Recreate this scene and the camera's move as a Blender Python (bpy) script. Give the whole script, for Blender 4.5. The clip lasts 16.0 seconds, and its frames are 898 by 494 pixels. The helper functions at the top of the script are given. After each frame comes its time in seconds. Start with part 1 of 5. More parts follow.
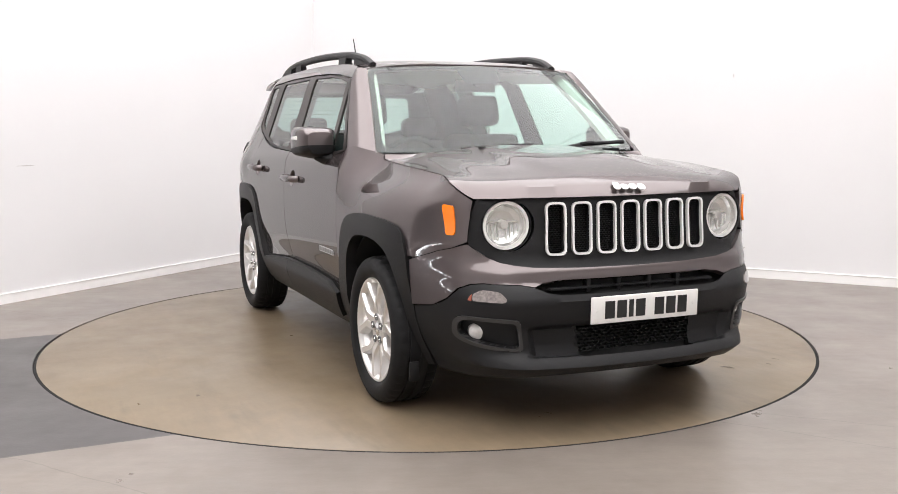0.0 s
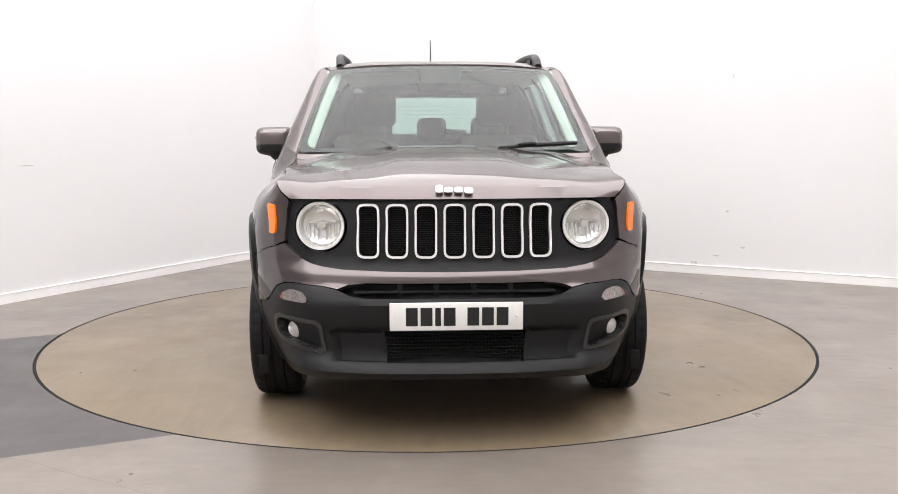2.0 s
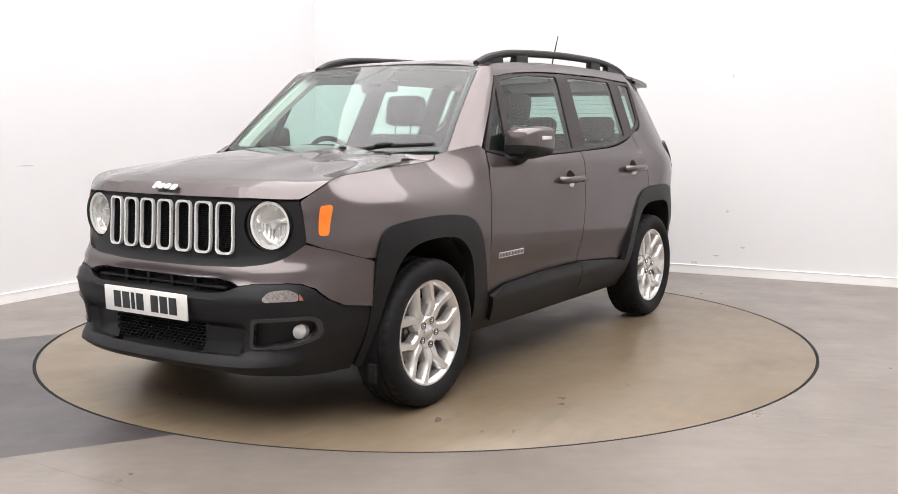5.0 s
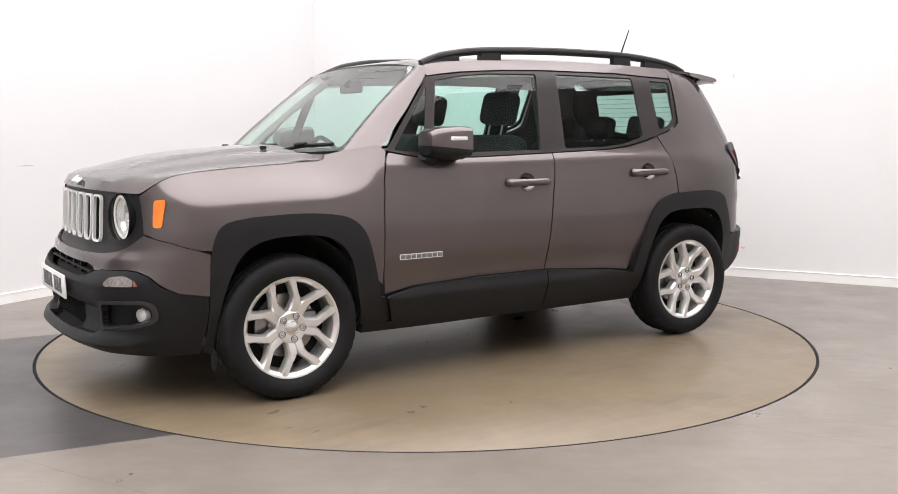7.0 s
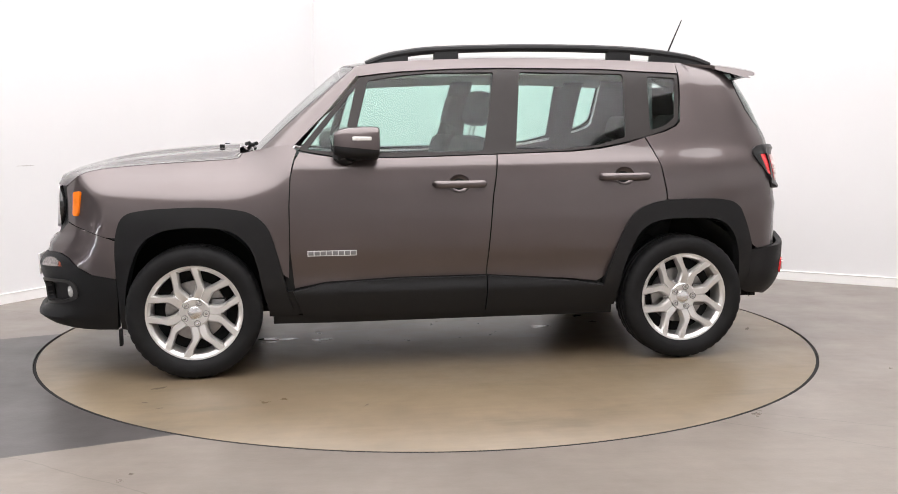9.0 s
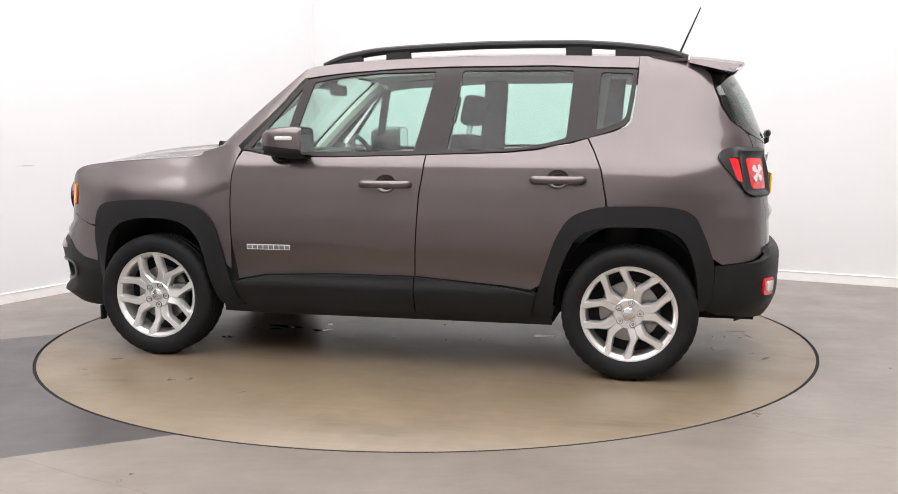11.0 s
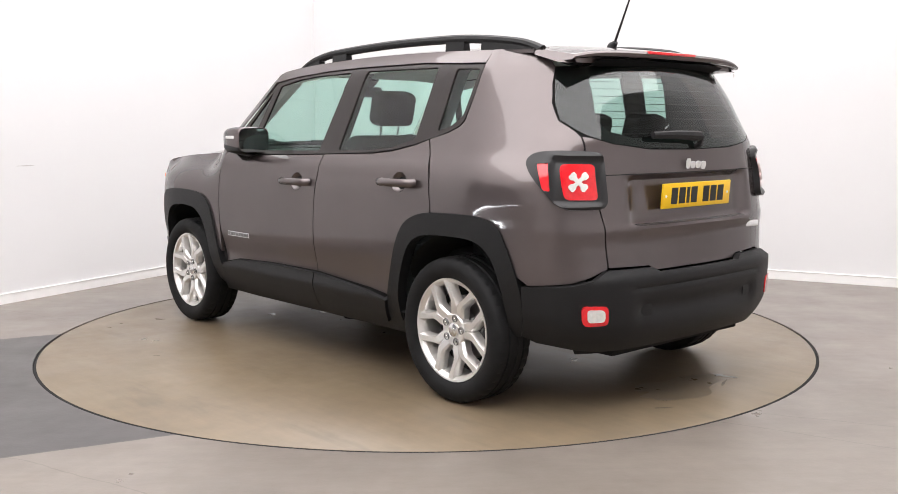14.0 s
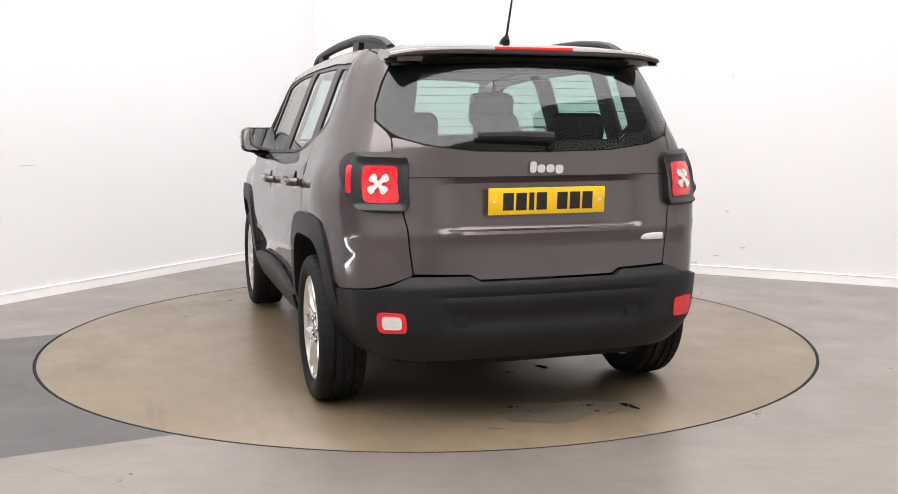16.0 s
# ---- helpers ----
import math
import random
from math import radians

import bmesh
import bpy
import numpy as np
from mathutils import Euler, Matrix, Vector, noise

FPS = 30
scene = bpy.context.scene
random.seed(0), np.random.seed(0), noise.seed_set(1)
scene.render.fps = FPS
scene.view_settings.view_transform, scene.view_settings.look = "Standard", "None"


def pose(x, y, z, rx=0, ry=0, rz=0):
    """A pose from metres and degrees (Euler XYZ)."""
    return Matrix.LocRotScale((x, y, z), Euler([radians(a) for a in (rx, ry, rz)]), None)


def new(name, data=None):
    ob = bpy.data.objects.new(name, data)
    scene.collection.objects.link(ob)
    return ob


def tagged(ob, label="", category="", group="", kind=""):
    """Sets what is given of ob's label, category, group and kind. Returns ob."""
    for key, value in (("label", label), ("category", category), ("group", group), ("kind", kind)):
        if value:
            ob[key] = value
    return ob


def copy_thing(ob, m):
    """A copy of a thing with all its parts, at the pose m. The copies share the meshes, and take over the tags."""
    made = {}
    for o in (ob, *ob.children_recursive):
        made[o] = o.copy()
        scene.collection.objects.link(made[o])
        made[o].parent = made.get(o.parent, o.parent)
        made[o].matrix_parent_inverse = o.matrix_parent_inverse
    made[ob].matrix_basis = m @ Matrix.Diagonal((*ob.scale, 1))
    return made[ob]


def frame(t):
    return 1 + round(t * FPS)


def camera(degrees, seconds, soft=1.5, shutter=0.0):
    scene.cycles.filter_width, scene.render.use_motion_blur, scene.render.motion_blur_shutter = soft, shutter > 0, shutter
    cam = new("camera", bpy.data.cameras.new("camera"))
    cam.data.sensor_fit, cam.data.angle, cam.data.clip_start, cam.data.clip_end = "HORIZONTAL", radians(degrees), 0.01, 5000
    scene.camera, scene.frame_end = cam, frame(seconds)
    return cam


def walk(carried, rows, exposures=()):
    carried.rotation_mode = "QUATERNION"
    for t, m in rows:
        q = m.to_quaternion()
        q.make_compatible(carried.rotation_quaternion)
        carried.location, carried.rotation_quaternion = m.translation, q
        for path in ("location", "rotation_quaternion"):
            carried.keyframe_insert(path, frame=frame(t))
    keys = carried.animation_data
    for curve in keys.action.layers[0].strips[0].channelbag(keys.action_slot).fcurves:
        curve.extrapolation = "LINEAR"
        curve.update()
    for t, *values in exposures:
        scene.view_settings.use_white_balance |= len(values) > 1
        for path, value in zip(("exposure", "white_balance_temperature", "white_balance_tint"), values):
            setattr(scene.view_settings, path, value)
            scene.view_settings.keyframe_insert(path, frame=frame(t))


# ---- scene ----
FOV = 49.618
EYE = (0.0, -5.889, 1.252)
cam = camera(FOV, 16.0, soft=0.6)
CAM_POSE = pose(*EYE, 90 - 7.045, 0, -1.208) @ pose(0, 0, 0, 0, 0, -0.157)
walk(cam, [(0, CAM_POSE), (16, CAM_POSE)])

# turn of the table (seconds, degrees)
TURN = [(0.0, -67.46), (0.5, -71.0), (1.0, -76.62), (1.5, -82.43), (2.0, -88.66), (2.5, -94.51), (3.0, -100.84), (3.5, -106.66),
        (4.0, -112.88), (4.5, -118.7), (5.0, -124.88), (5.5, -130.68), (6.0, -136.49), (6.5, -142.29), (7.0, -148.1), (7.5, -153.9),
        (8.0, -159.86), (8.5, -165.64), (9.0, -171.58), (9.5, -177.36), (10.0, -183.14), (10.5, -188.92), (11.0, -194.7), (11.5, -200.48),
        (12.0, -206.4), (12.5, -212.15), (13.0, -218.15), (13.5, -223.9), (14.0, -229.9), (14.5, -235.7), (15.0, -241.8), (15.5, -247.55),
        (16.0, -253.74)]
CAR_OFFSET = (0.03, 0.056)
RING_R = 2.254

# ---------------------------------------------------------------- world and light
world = bpy.data.worlds.new("studio_world")
scene.world = world
world.use_nodes = True
world.node_tree.nodes["Background"].inputs[0].default_value = (1, 1, 1, 1)
world.node_tree.nodes["Background"].inputs[1].default_value = 0.3


# ---------------------------------------------------------------- materials
def material(name, base, rough=0.5, metal=0.0, vary=0.0, scale=8.0, bump=0.0, bump_scale=200.0, coat=0.0, spec=0.5, emit=None, rough_vary=0.0):
    m = bpy.data.materials.new(name)
    m.use_nodes = True
    nt = m.node_tree
    b = nt.nodes["Principled BSDF"]
    b.inputs["Base Color"].default_value = (*base, 1)
    b.inputs["Roughness"].default_value = rough
    b.inputs["Metallic"].default_value = metal
    b.inputs["Coat Weight"].default_value = coat
    b.inputs["Coat Roughness"].default_value = 0.025
    b.inputs["Specular IOR Level"].default_value = spec
    if emit:
        b.inputs["Emission Color"].default_value = (*emit[0], 1)
        b.inputs["Emission Strength"].default_value = emit[1]
    co = nt.nodes.new("ShaderNodeTexCoord")
    if vary:
        n1 = nt.nodes.new("ShaderNodeTexNoise")
        n1.inputs["Scale"].default_value, n1.inputs["Detail"].default_value = scale, 6
        nt.links.new(co.outputs["Object"], n1.inputs["Vector"])
        r = nt.nodes.new("ShaderNodeMapRange")
        r.inputs[1].default_value, r.inputs[2].default_value = 0.3, 0.7
        r.inputs[3].default_value, r.inputs[4].default_value = 1 - vary, 1 + vary
        nt.links.new(n1.outputs[0], r.inputs[0])
        h = nt.nodes.new("ShaderNodeHueSaturation")
        h.inputs["Color"].default_value = (*base, 1)
        nt.links.new(r.outputs[0], h.inputs["Value"])
        nt.links.new(h.outputs[0], b.inputs["Base Color"])
        if rough_vary:
            r2 = nt.nodes.new("ShaderNodeMapRange")
            r2.inputs[1].default_value, r2.inputs[2].default_value = 0.3, 0.7
            r2.inputs[3].default_value, r2.inputs[4].default_value = rough - rough_vary, rough + rough_vary
            nt.links.new(n1.outputs[0], r2.inputs[0])
            nt.links.new(r2.outputs[0], b.inputs["Roughness"])
    if bump:
        n2 = nt.nodes.new("ShaderNodeTexNoise")
        n2.inputs["Scale"].default_value, n2.inputs["Detail"].default_value = bump_scale, 3
        nt.links.new(co.outputs["Object"], n2.inputs["Vector"])
        bp = nt.nodes.new("ShaderNodeBump")
        bp.inputs["Strength"].default_value, bp.inputs["Distance"].default_value = bump, 0.002
        nt.links.new(n2.outputs[0], bp.inputs["Height"])
        nt.links.new(bp.outputs[0], b.inputs["Normal"])
    return m


def glass_material(name, tint, gloss=0.02, ior=1.75):
    m = bpy.data.materials.new(name)
    m.use_nodes = True
    nt = m.node_tree
    nt.nodes.remove(nt.nodes["Principled BSDF"])
    t = nt.nodes.new("ShaderNodeBsdfTransparent")
    t.inputs[0].default_value = (*tint, 1)
    g = nt.nodes.new("ShaderNodeBsdfGlossy")
    g.inputs["Roughness"].default_value = gloss
    lw = nt.nodes.new("ShaderNodeLayerWeight")
    lw.inputs["Blend"].default_value = 0.5
    pw = nt.nodes.new("ShaderNodeMath")
    pw.operation = "POWER"
    pw.inputs[1].default_value = 4.0
    nt.links.new(lw.outputs["Facing"], pw.inputs[0])
    f = nt.nodes.new("ShaderNodeMapRange")
    f.inputs[3].default_value = ((ior - 1) / (ior + 1)) ** 2
    nt.links.new(pw.outputs[0], f.inputs[0])
    mix = nt.nodes.new("ShaderNodeMixShader")
    nt.links.new(f.outputs[0], mix.inputs[0])
    nt.links.new(t.outputs[0], mix.inputs[1])
    nt.links.new(g.outputs[0], mix.inputs[2])
    nt.links.new(mix.outputs[0], nt.nodes["Material Output"].inputs[0])
    return m


PAINT = material("car_paint", (0.127, 0.106, 0.1055), 0.33, 0.80, 0.05, 3.0, coat=1.0, spec=0.2)
PAINT.node_tree.nodes["Principled BSDF"].inputs["Specular Tint"].default_value = (0.10, 0.09, 0.09, 1)
BAND = material("printed_band", (0.010, 0.010, 0.010), 0.7, 0, 0.05, 20, spec=0.1)
PILLAR = material("pillar_black", (0.024, 0.020, 0.019), 0.38, 0, 0.05, 20.0, spec=0.28)
PLASTIC = material("black_plastic", (0.0095, 0.0096, 0.0103), 0.5, 0, 0.10, 5.0, 0.25, 900, spec=0.3)
GLOSSBLACK = material("gloss_black", (0.012, 0.012, 0.013), 0.12, 0, 0.05, 20.0, coat=0.5)
# near-black, also holds the shade of gaps and hollows
VOID = material("dark_cavity", (0.006, 0.006, 0.006), 0.9, 0, 0.2, 10)
RUBBER = material("tyre_rubber", (0.0085, 0.0085, 0.009), 0.66, 0, 0.25, 14, 0.3, 120, spec=0.22)
ALLOY = material("silver_alloy", (0.74, 0.725, 0.705), 0.30, 0.70, 0.04, 15, coat=0.5)
# darker alloy: caliper and badge blocks by nature, painted shade in the nut recesses
ALLOY_DARK = material("shaded_alloy", (0.20, 0.20, 0.20), 0.45, 0.8, 0.10, 15)
CHROME = material("bright_trim", (0.80, 0.80, 0.80), 0.16, 0.9, 0.03, 12)
SLOT_SILVER = material("slot_silver", (0.86, 0.85, 0.84), 0.28, 0.35, 0.03, 12, coat=0.5)
STEEL = material("brake_steel", (0.35, 0.34, 0.33), 0.35, 0.9, 0.15, 30)
ORANGE = material("amber_lens", (0.95, 0.22, 0.01), 0.15, 0, 0.05, 40, coat=0.8)
RED = material("red_lens", (0.72, 0.012, 0.02), 0.12, 0, 0.08, 60, coat=0.8)
CLEARLENS = material("clear_lens", (0.78, 0.77, 0.75), 0.2, 0.3, 0.10, 60, coat=0.8)
PLATE_W = material("white_plate", (0.80, 0.79, 0.76), 0.35, 0, 0.03, 20)
PLATE_Y = material("yellow_plate", (0.90, 0.56, 0.01), 0.35, 0, 0.03, 20)
INK = material("plate_ink", (0.012, 0.012, 0.012), 0.4, 0, 0.1, 20)
SURROUND = material("lamp_surround", (0.010, 0.010, 0.011), 0.38, 0, 0.05, 20)
# lighter grey than the bumper paints the sheen on the bezel's glossy edge
BEZEL = material("bezel_sheen", (0.035, 0.034, 0.034), 0.32, 0.1, 0.05, 20)
BADGE = material("badge_metal", (0.80, 0.80, 0.80), 0.25, 0.3, 0.03, 30)
FABRIC = material("seat_fabric", (0.012, 0.012, 0.013), 0.9, 0, 0.2, 40, 0.5, 600)
TRIM = material("interior_trim", (0.018, 0.018, 0.019), 0.7, 0, 0.1, 20, 0.3, 400)
HEADLINER = material("headliner", (0.74, 0.72, 0.67), 0.9, 0, 0.05, 20, 0.3, 600)
GLASS = glass_material("car_glass", (0.68, 0.88, 0.82), 0.02, 1.52)
SCREEN = glass_material("windscreen_glass", (0.68, 0.85, 0.79), 0.02, 1.72)
WALL = material("white_wall", (0.718, 0.712, 0.716), 0.7, 0, 0.012, 1.3, 0.15, 90)
SKIRT = material("white_skirting", (0.85, 0.84, 0.83), 0.4, 0, 0.02, 3)
CEILING = material("ceiling_paint", (0.60, 0.60, 0.60), 0.8, 0, 0.03, 2)


def floor_material(name, base, slab=False):
    m = material(name, base, 0.3, 0, 0.0)
    nt = m.node_tree
    b = nt.nodes["Principled BSDF"]
    co = next(n for n in nt.nodes if n.type == "TEX_COORD")

    def noisy(scale, lo, hi, detail=8, a=0.3, c=0.7, stretch=None):
        src = co.outputs["Object"]
        if stretch:
            mp = nt.nodes.new("ShaderNodeMapping")
            mp.inputs["Rotation"].default_value, mp.inputs["Scale"].default_value = (0, 0, stretch[0]), (stretch[1], stretch[2], 1)
            nt.links.new(src, mp.inputs[0])
            src = mp.outputs[0]
        n = nt.nodes.new("ShaderNodeTexNoise")
        n.inputs["Scale"].default_value, n.inputs["Detail"].default_value, n.inputs["Roughness"].default_value = scale, detail, 0.6
        nt.links.new(src, n.inputs["Vector"])
        r = nt.nodes.new("ShaderNodeMapRange")
        for i, v in enumerate((a, c, lo, hi)):
            r.inputs[1 + i].default_value = v
        nt.links.new(n.outputs[0], r.inputs[0])
        return r.outputs[0]

    def math_node(op, p, q):
        n = nt.nodes.new("ShaderNodeMath")
        n.operation = op
        for i, v in enumerate((p, q)):
            if isinstance(v, (int, float)):
                n.inputs[i].default_value = v
            else:
                nt.links.new(v, n.inputs[i])
        return n.outputs[0]

    value = math_node("MULTIPLY", noisy(1.1, 0.86, 1.14), noisy(9.0, 0.93, 1.07))
    specks = noisy(34.0, 0.0, 1.0, 3, 0.73, 0.78)
    value = math_node("MULTIPLY", value, math_node("SUBTRACT", 1.0, math_node("MULTIPLY", specks, 0.25)))
    value = math_node("MULTIPLY", value, noisy(3.0, 0.94, 1.06, 6, 0.3, 0.7, (0.4, 1.0, 6.0)))
    h = nt.nodes.new("ShaderNodeHueSaturation")
    h.inputs["Color"].default_value = (*base, 1)
    if slab:
        # dark resin strip between two joints, and fine cracks
        sep = nt.nodes.new("ShaderNodeSeparateXYZ")
        nt.links.new(co.outputs["Object"], sep.inputs[0])
        across = math_node("ADD", math_node("MULTIPLY", sep.outputs[0], -0.41), math_node("MULTIPLY", sep.outputs[1], 0.912))
        along = sep.outputs[0]
        inside = math_node("MULTIPLY", math_node("GREATER_THAN", across, -1.395), math_node("LESS_THAN", across, 0.925))
        inside = math_node("MULTIPLY", inside, math_node("LESS_THAN", along, 0.0))
        mixc = nt.nodes.new("ShaderNodeMix")
        mixc.data_type = "RGBA"
        mixc.inputs["A"].default_value = (*base, 1)
        mixc.inputs["B"].default_value = (0.056, 0.051, 0.050, 1)
        nt.links.new(inside, mixc.inputs["Factor"])
        nt.links.new(mixc.outputs["Result"], h.inputs["Color"])
        for (px, py), (qx, qy) in (((-1.571, -2.282), (-0.992, -2.637)), ((-2.717, 0.659), (-2.268, 0.37)), ((1.457, -1.778), (1.962, -1.982))):
            length = math.hypot(qx - px, qy - py)
            nx, ny = -(qy - py) / length, (qx - px) / length
            off = math_node("ADD", math_node("MULTIPLY", sep.outputs[0], nx), math_node("MULTIPLY", sep.outputs[1], ny))
            off = math_node("ADD", off, -(nx * px + ny * py))
            off = math_node("ADD", off, noisy(4.0, -0.012, 0.012))
            near = math_node("LESS_THAN", math_node("ABSOLUTE", off, 0.0), 0.0035)
            value = math_node("MULTIPLY", value, math_node("SUBTRACT", 1.0, math_node("MULTIPLY", near, 0.22)))
    else:
        # tyre scuffs and stains where cars have been driven on
        value = math_node("MULTIPLY", value, noisy(2.2, 0.80, 1.0, 5, 0.30, 0.42, (0.0, 0.5, 2.0)))
    nt.links.new(value, h.inputs["Value"])
    nt.links.new(h.outputs[0], b.inputs["Base Color"])
    nt.links.new(noisy(2.6, 0.27, 0.40), b.inputs["Roughness"])
    n2 = nt.nodes.new("ShaderNodeTexNoise")
    n2.inputs["Scale"].default_value = 60
    nt.links.new(co.outputs["Object"], n2.inputs["Vector"])
    bp = nt.nodes.new("ShaderNodeBump")
    bp.inputs["Strength"].default_value, bp.inputs["Distance"].default_value = 0.12, 0.002
    nt.links.new(n2.outputs[0], bp.inputs["Height"])
    nt.links.new(bp.outputs[0], b.inputs["Normal"])
    return m


FLOOR = floor_material("floor_resin", (0.180, 0.155, 0.135), True)
DISC = floor_material("turntable_resin", (0.170, 0.130, 0.085))


# ---------------------------------------------------------------- mesh helpers
def finish(name, bm, mat, parent=None, label="", angle=35):
    me = bpy.data.meshes.new(name)
    bm.to_mesh(me)
    bm.free()
    for p in me.polygons:
        p.use_smooth = True
    me.set_sharp_from_angle(angle=radians(angle))
    me.materials.append(mat)
    ob = new(name, me)
    if parent:
        ob.parent = parent
    if label:
        tagged(ob, label)
    return ob


def part(name, bm, mat, parent, label="", angle=35):
    return finish(name, bm, mat, parent, label, angle)


def table(pairs):
    xs, ys = zip(*sorted(pairs))
    return lambda v: float(np.interp(v, xs, ys))


def soft_table(pairs, width):
    """A table whose corners are rounded over the given width."""
    xs, ys = zip(*sorted(pairs))
    xs, ys = np.array(xs, float), np.array(ys, float)
    pad = 4 * width
    lo, hi = (ys[1] - ys[0]) / (xs[1] - xs[0]), (ys[-1] - ys[-2]) / (xs[-1] - xs[-2])
    xs = np.concatenate(([xs[0] - pad], xs, [xs[-1] + pad]))
    ys = np.concatenate(([ys[0] - pad * lo], ys, [ys[-1] + pad * hi]))
    fine = np.linspace(xs[0], xs[-1], 600)
    raw = np.interp(fine, xs, ys)
    k = np.exp(-0.5 * ((fine[:, None] - fine[None, :]) / width) ** 2)
    out = (k @ raw) / k.sum(1)
    return lambda v: float(np.interp(v, fine, out))


def smooth(points, n=4, closed=False):
    """Catmull-Rom through the points."""
    pts = [np.array(p, float) for p in points]
    out = []
    count = len(pts) if closed else len(pts) - 1
    for i in range(count):
        if closed:
            a, b, c, d = (pts[(i + k) % len(pts)] for k in (-1, 0, 1, 2))
        else:
            b, c = pts[i], pts[i + 1]
            a, d = pts[max(i - 1, 0)], pts[min(i + 2, len(pts) - 1)]
        for k in range(n):
            t = k / n
            out.append(0.5 * (2 * b + (c - a) * t + (2 * a - 5 * b + 4 * c - d) * t * t + (3 * b - a - 3 * c + d) * t**3))
    if not closed:
        out.append(pts[-1])
    return [tuple(p) for p in out]


def rounded(points, r, n=4):
    """Polygon with its corners cut round."""
    out = []
    for i, p in enumerate(points):
        p, a, b = np.array(p, float), np.array(points[i - 1], float), np.array(points[(i + 1) % len(points)], float)
        la, lb = np.linalg.norm(a - p), np.linalg.norm(b - p)
        s = p + (a - p) * min(r / la, 0.45)
        e = p + (b - p) * min(r / lb, 0.45)
        for k in range(n + 1):
            t = k / n
            out.append(tuple((1 - t) ** 2 * s + 2 * t * (1 - t) * p + t * t * e))
    return out


def inside(poly, x, y):
    hit = False
    for i in range(len(poly)):
        (x1, y1), (x2, y2) = poly[i - 1], poly[i]
        if (y1 > y) != (y2 > y) and x < (x2 - x1) * (y - y1) / (y2 - y1) + x1:
            hit = not hit
    return hit


def flat_grid(outline, step, holes=()):
    """A polygon of the plane cut into a grid of small faces, with convex holes left out."""
    bm = bmesh.new()
    clean = []
    for p in outline:
        if not clean or (abs(p[0] - clean[-1][0]) + abs(p[1] - clean[-1][1])) > 1e-4:
            clean.append(p)
    if abs(clean[0][0] - clean[-1][0]) + abs(clean[0][1] - clean[-1][1]) < 1e-4:
        clean.pop()
    bm.faces.new([bm.verts.new((p[0], p[1], 0)) for p in clean])
    for axis in (0, 1):
        lo, hi = min(p[axis] for p in clean), max(p[axis] for p in clean)
        n = int((hi - lo) / step[axis])
        for k in range(1, n + 1):
            co, no = [0, 0, 0], [0, 0, 0]
            co[axis], no[axis] = lo + (hi - lo) * k / (n + 1), 1
            bmesh.ops.bisect_plane(bm, geom=bm.verts[:] + bm.edges[:] + bm.faces[:], dist=1e-6, plane_co=co, plane_no=no)
    for hole in holes:
        ax, bx = min(p[0] for p in hole) - 1e-4, max(p[0] for p in hole) + 1e-4
        ay, by = min(p[1] for p in hole) - 1e-4, max(p[1] for p in hole) + 1e-4
        for i in range(len(hole)):
            (x1, y1), (x2, y2) = hole[i - 1], hole[i]
            if math.hypot(x2 - x1, y2 - y1) < 1e-5:
                continue
            near = [f for f in bm.faces if max(v.co.x for v in f.verts) > ax and min(v.co.x for v in f.verts) < bx
                    and max(v.co.y for v in f.verts) > ay and min(v.co.y for v in f.verts) < by]
            geom = list({e for f in near for e in f.edges}) + list({v for f in near for v in f.verts}) + near
            bmesh.ops.bisect_plane(bm, geom=geom, dist=1e-6, plane_co=(x1, y1, 0), plane_no=(y2 - y1, x1 - x2, 0))
        gone = [f for f in bm.faces if inside(hole, *f.calc_center_median()[:2])]
        bmesh.ops.delete(bm, geom=gone, context="FACES")
    return bm


def panel_mesh(outline, fn, step=(0.05, 0.05), depth=0.012, lift=0.0, holes=(), hole_depth=None, bulge=None):
    """A curved panel: the outline, in the surface's own coordinates, mapped by fn, with its edges turned in by depth."""
    bm = flat_grid(outline, step, holes)
    e = 1e-3
    normals = {}
    for v in bm.verts:
        a, b = v.co.x, v.co.y
        p = fn(a, b)
        n = (fn(a + e, b) - fn(a - e, b)).cross(fn(a, b + e) - fn(a, b - e)).normalized()
        out = Vector((p.x * 0.45, p.y, (p.z - 0.75) * 1.2))
        if n.dot(out) < 0:
            n = -n
        normals[v] = n
        v.co = p + n * (lift + (bulge(a, b) if bulge else 0.0))
    bm.normal_update()
    for f in bm.faces:
        if f.normal.dot(sum((normals[v] for v in f.verts), Vector())) < 0:
            f.normal_flip()
    if depth:
        rim = [ed for ed in bm.edges if ed.is_boundary]
        ends = {}
        for ed in rim:
            f = ed.link_faces[0]
            for v in ed.verts:
                if v not in ends:
                    ends[v] = bm.verts.new(v.co - normals[v] * depth)
        for ed in rim:
            lo = ed.link_loops[0]
            a, b = lo.vert, lo.link_loop_next.vert
            bm.faces.new((b, a, ends[a], ends[b]))
    return bm


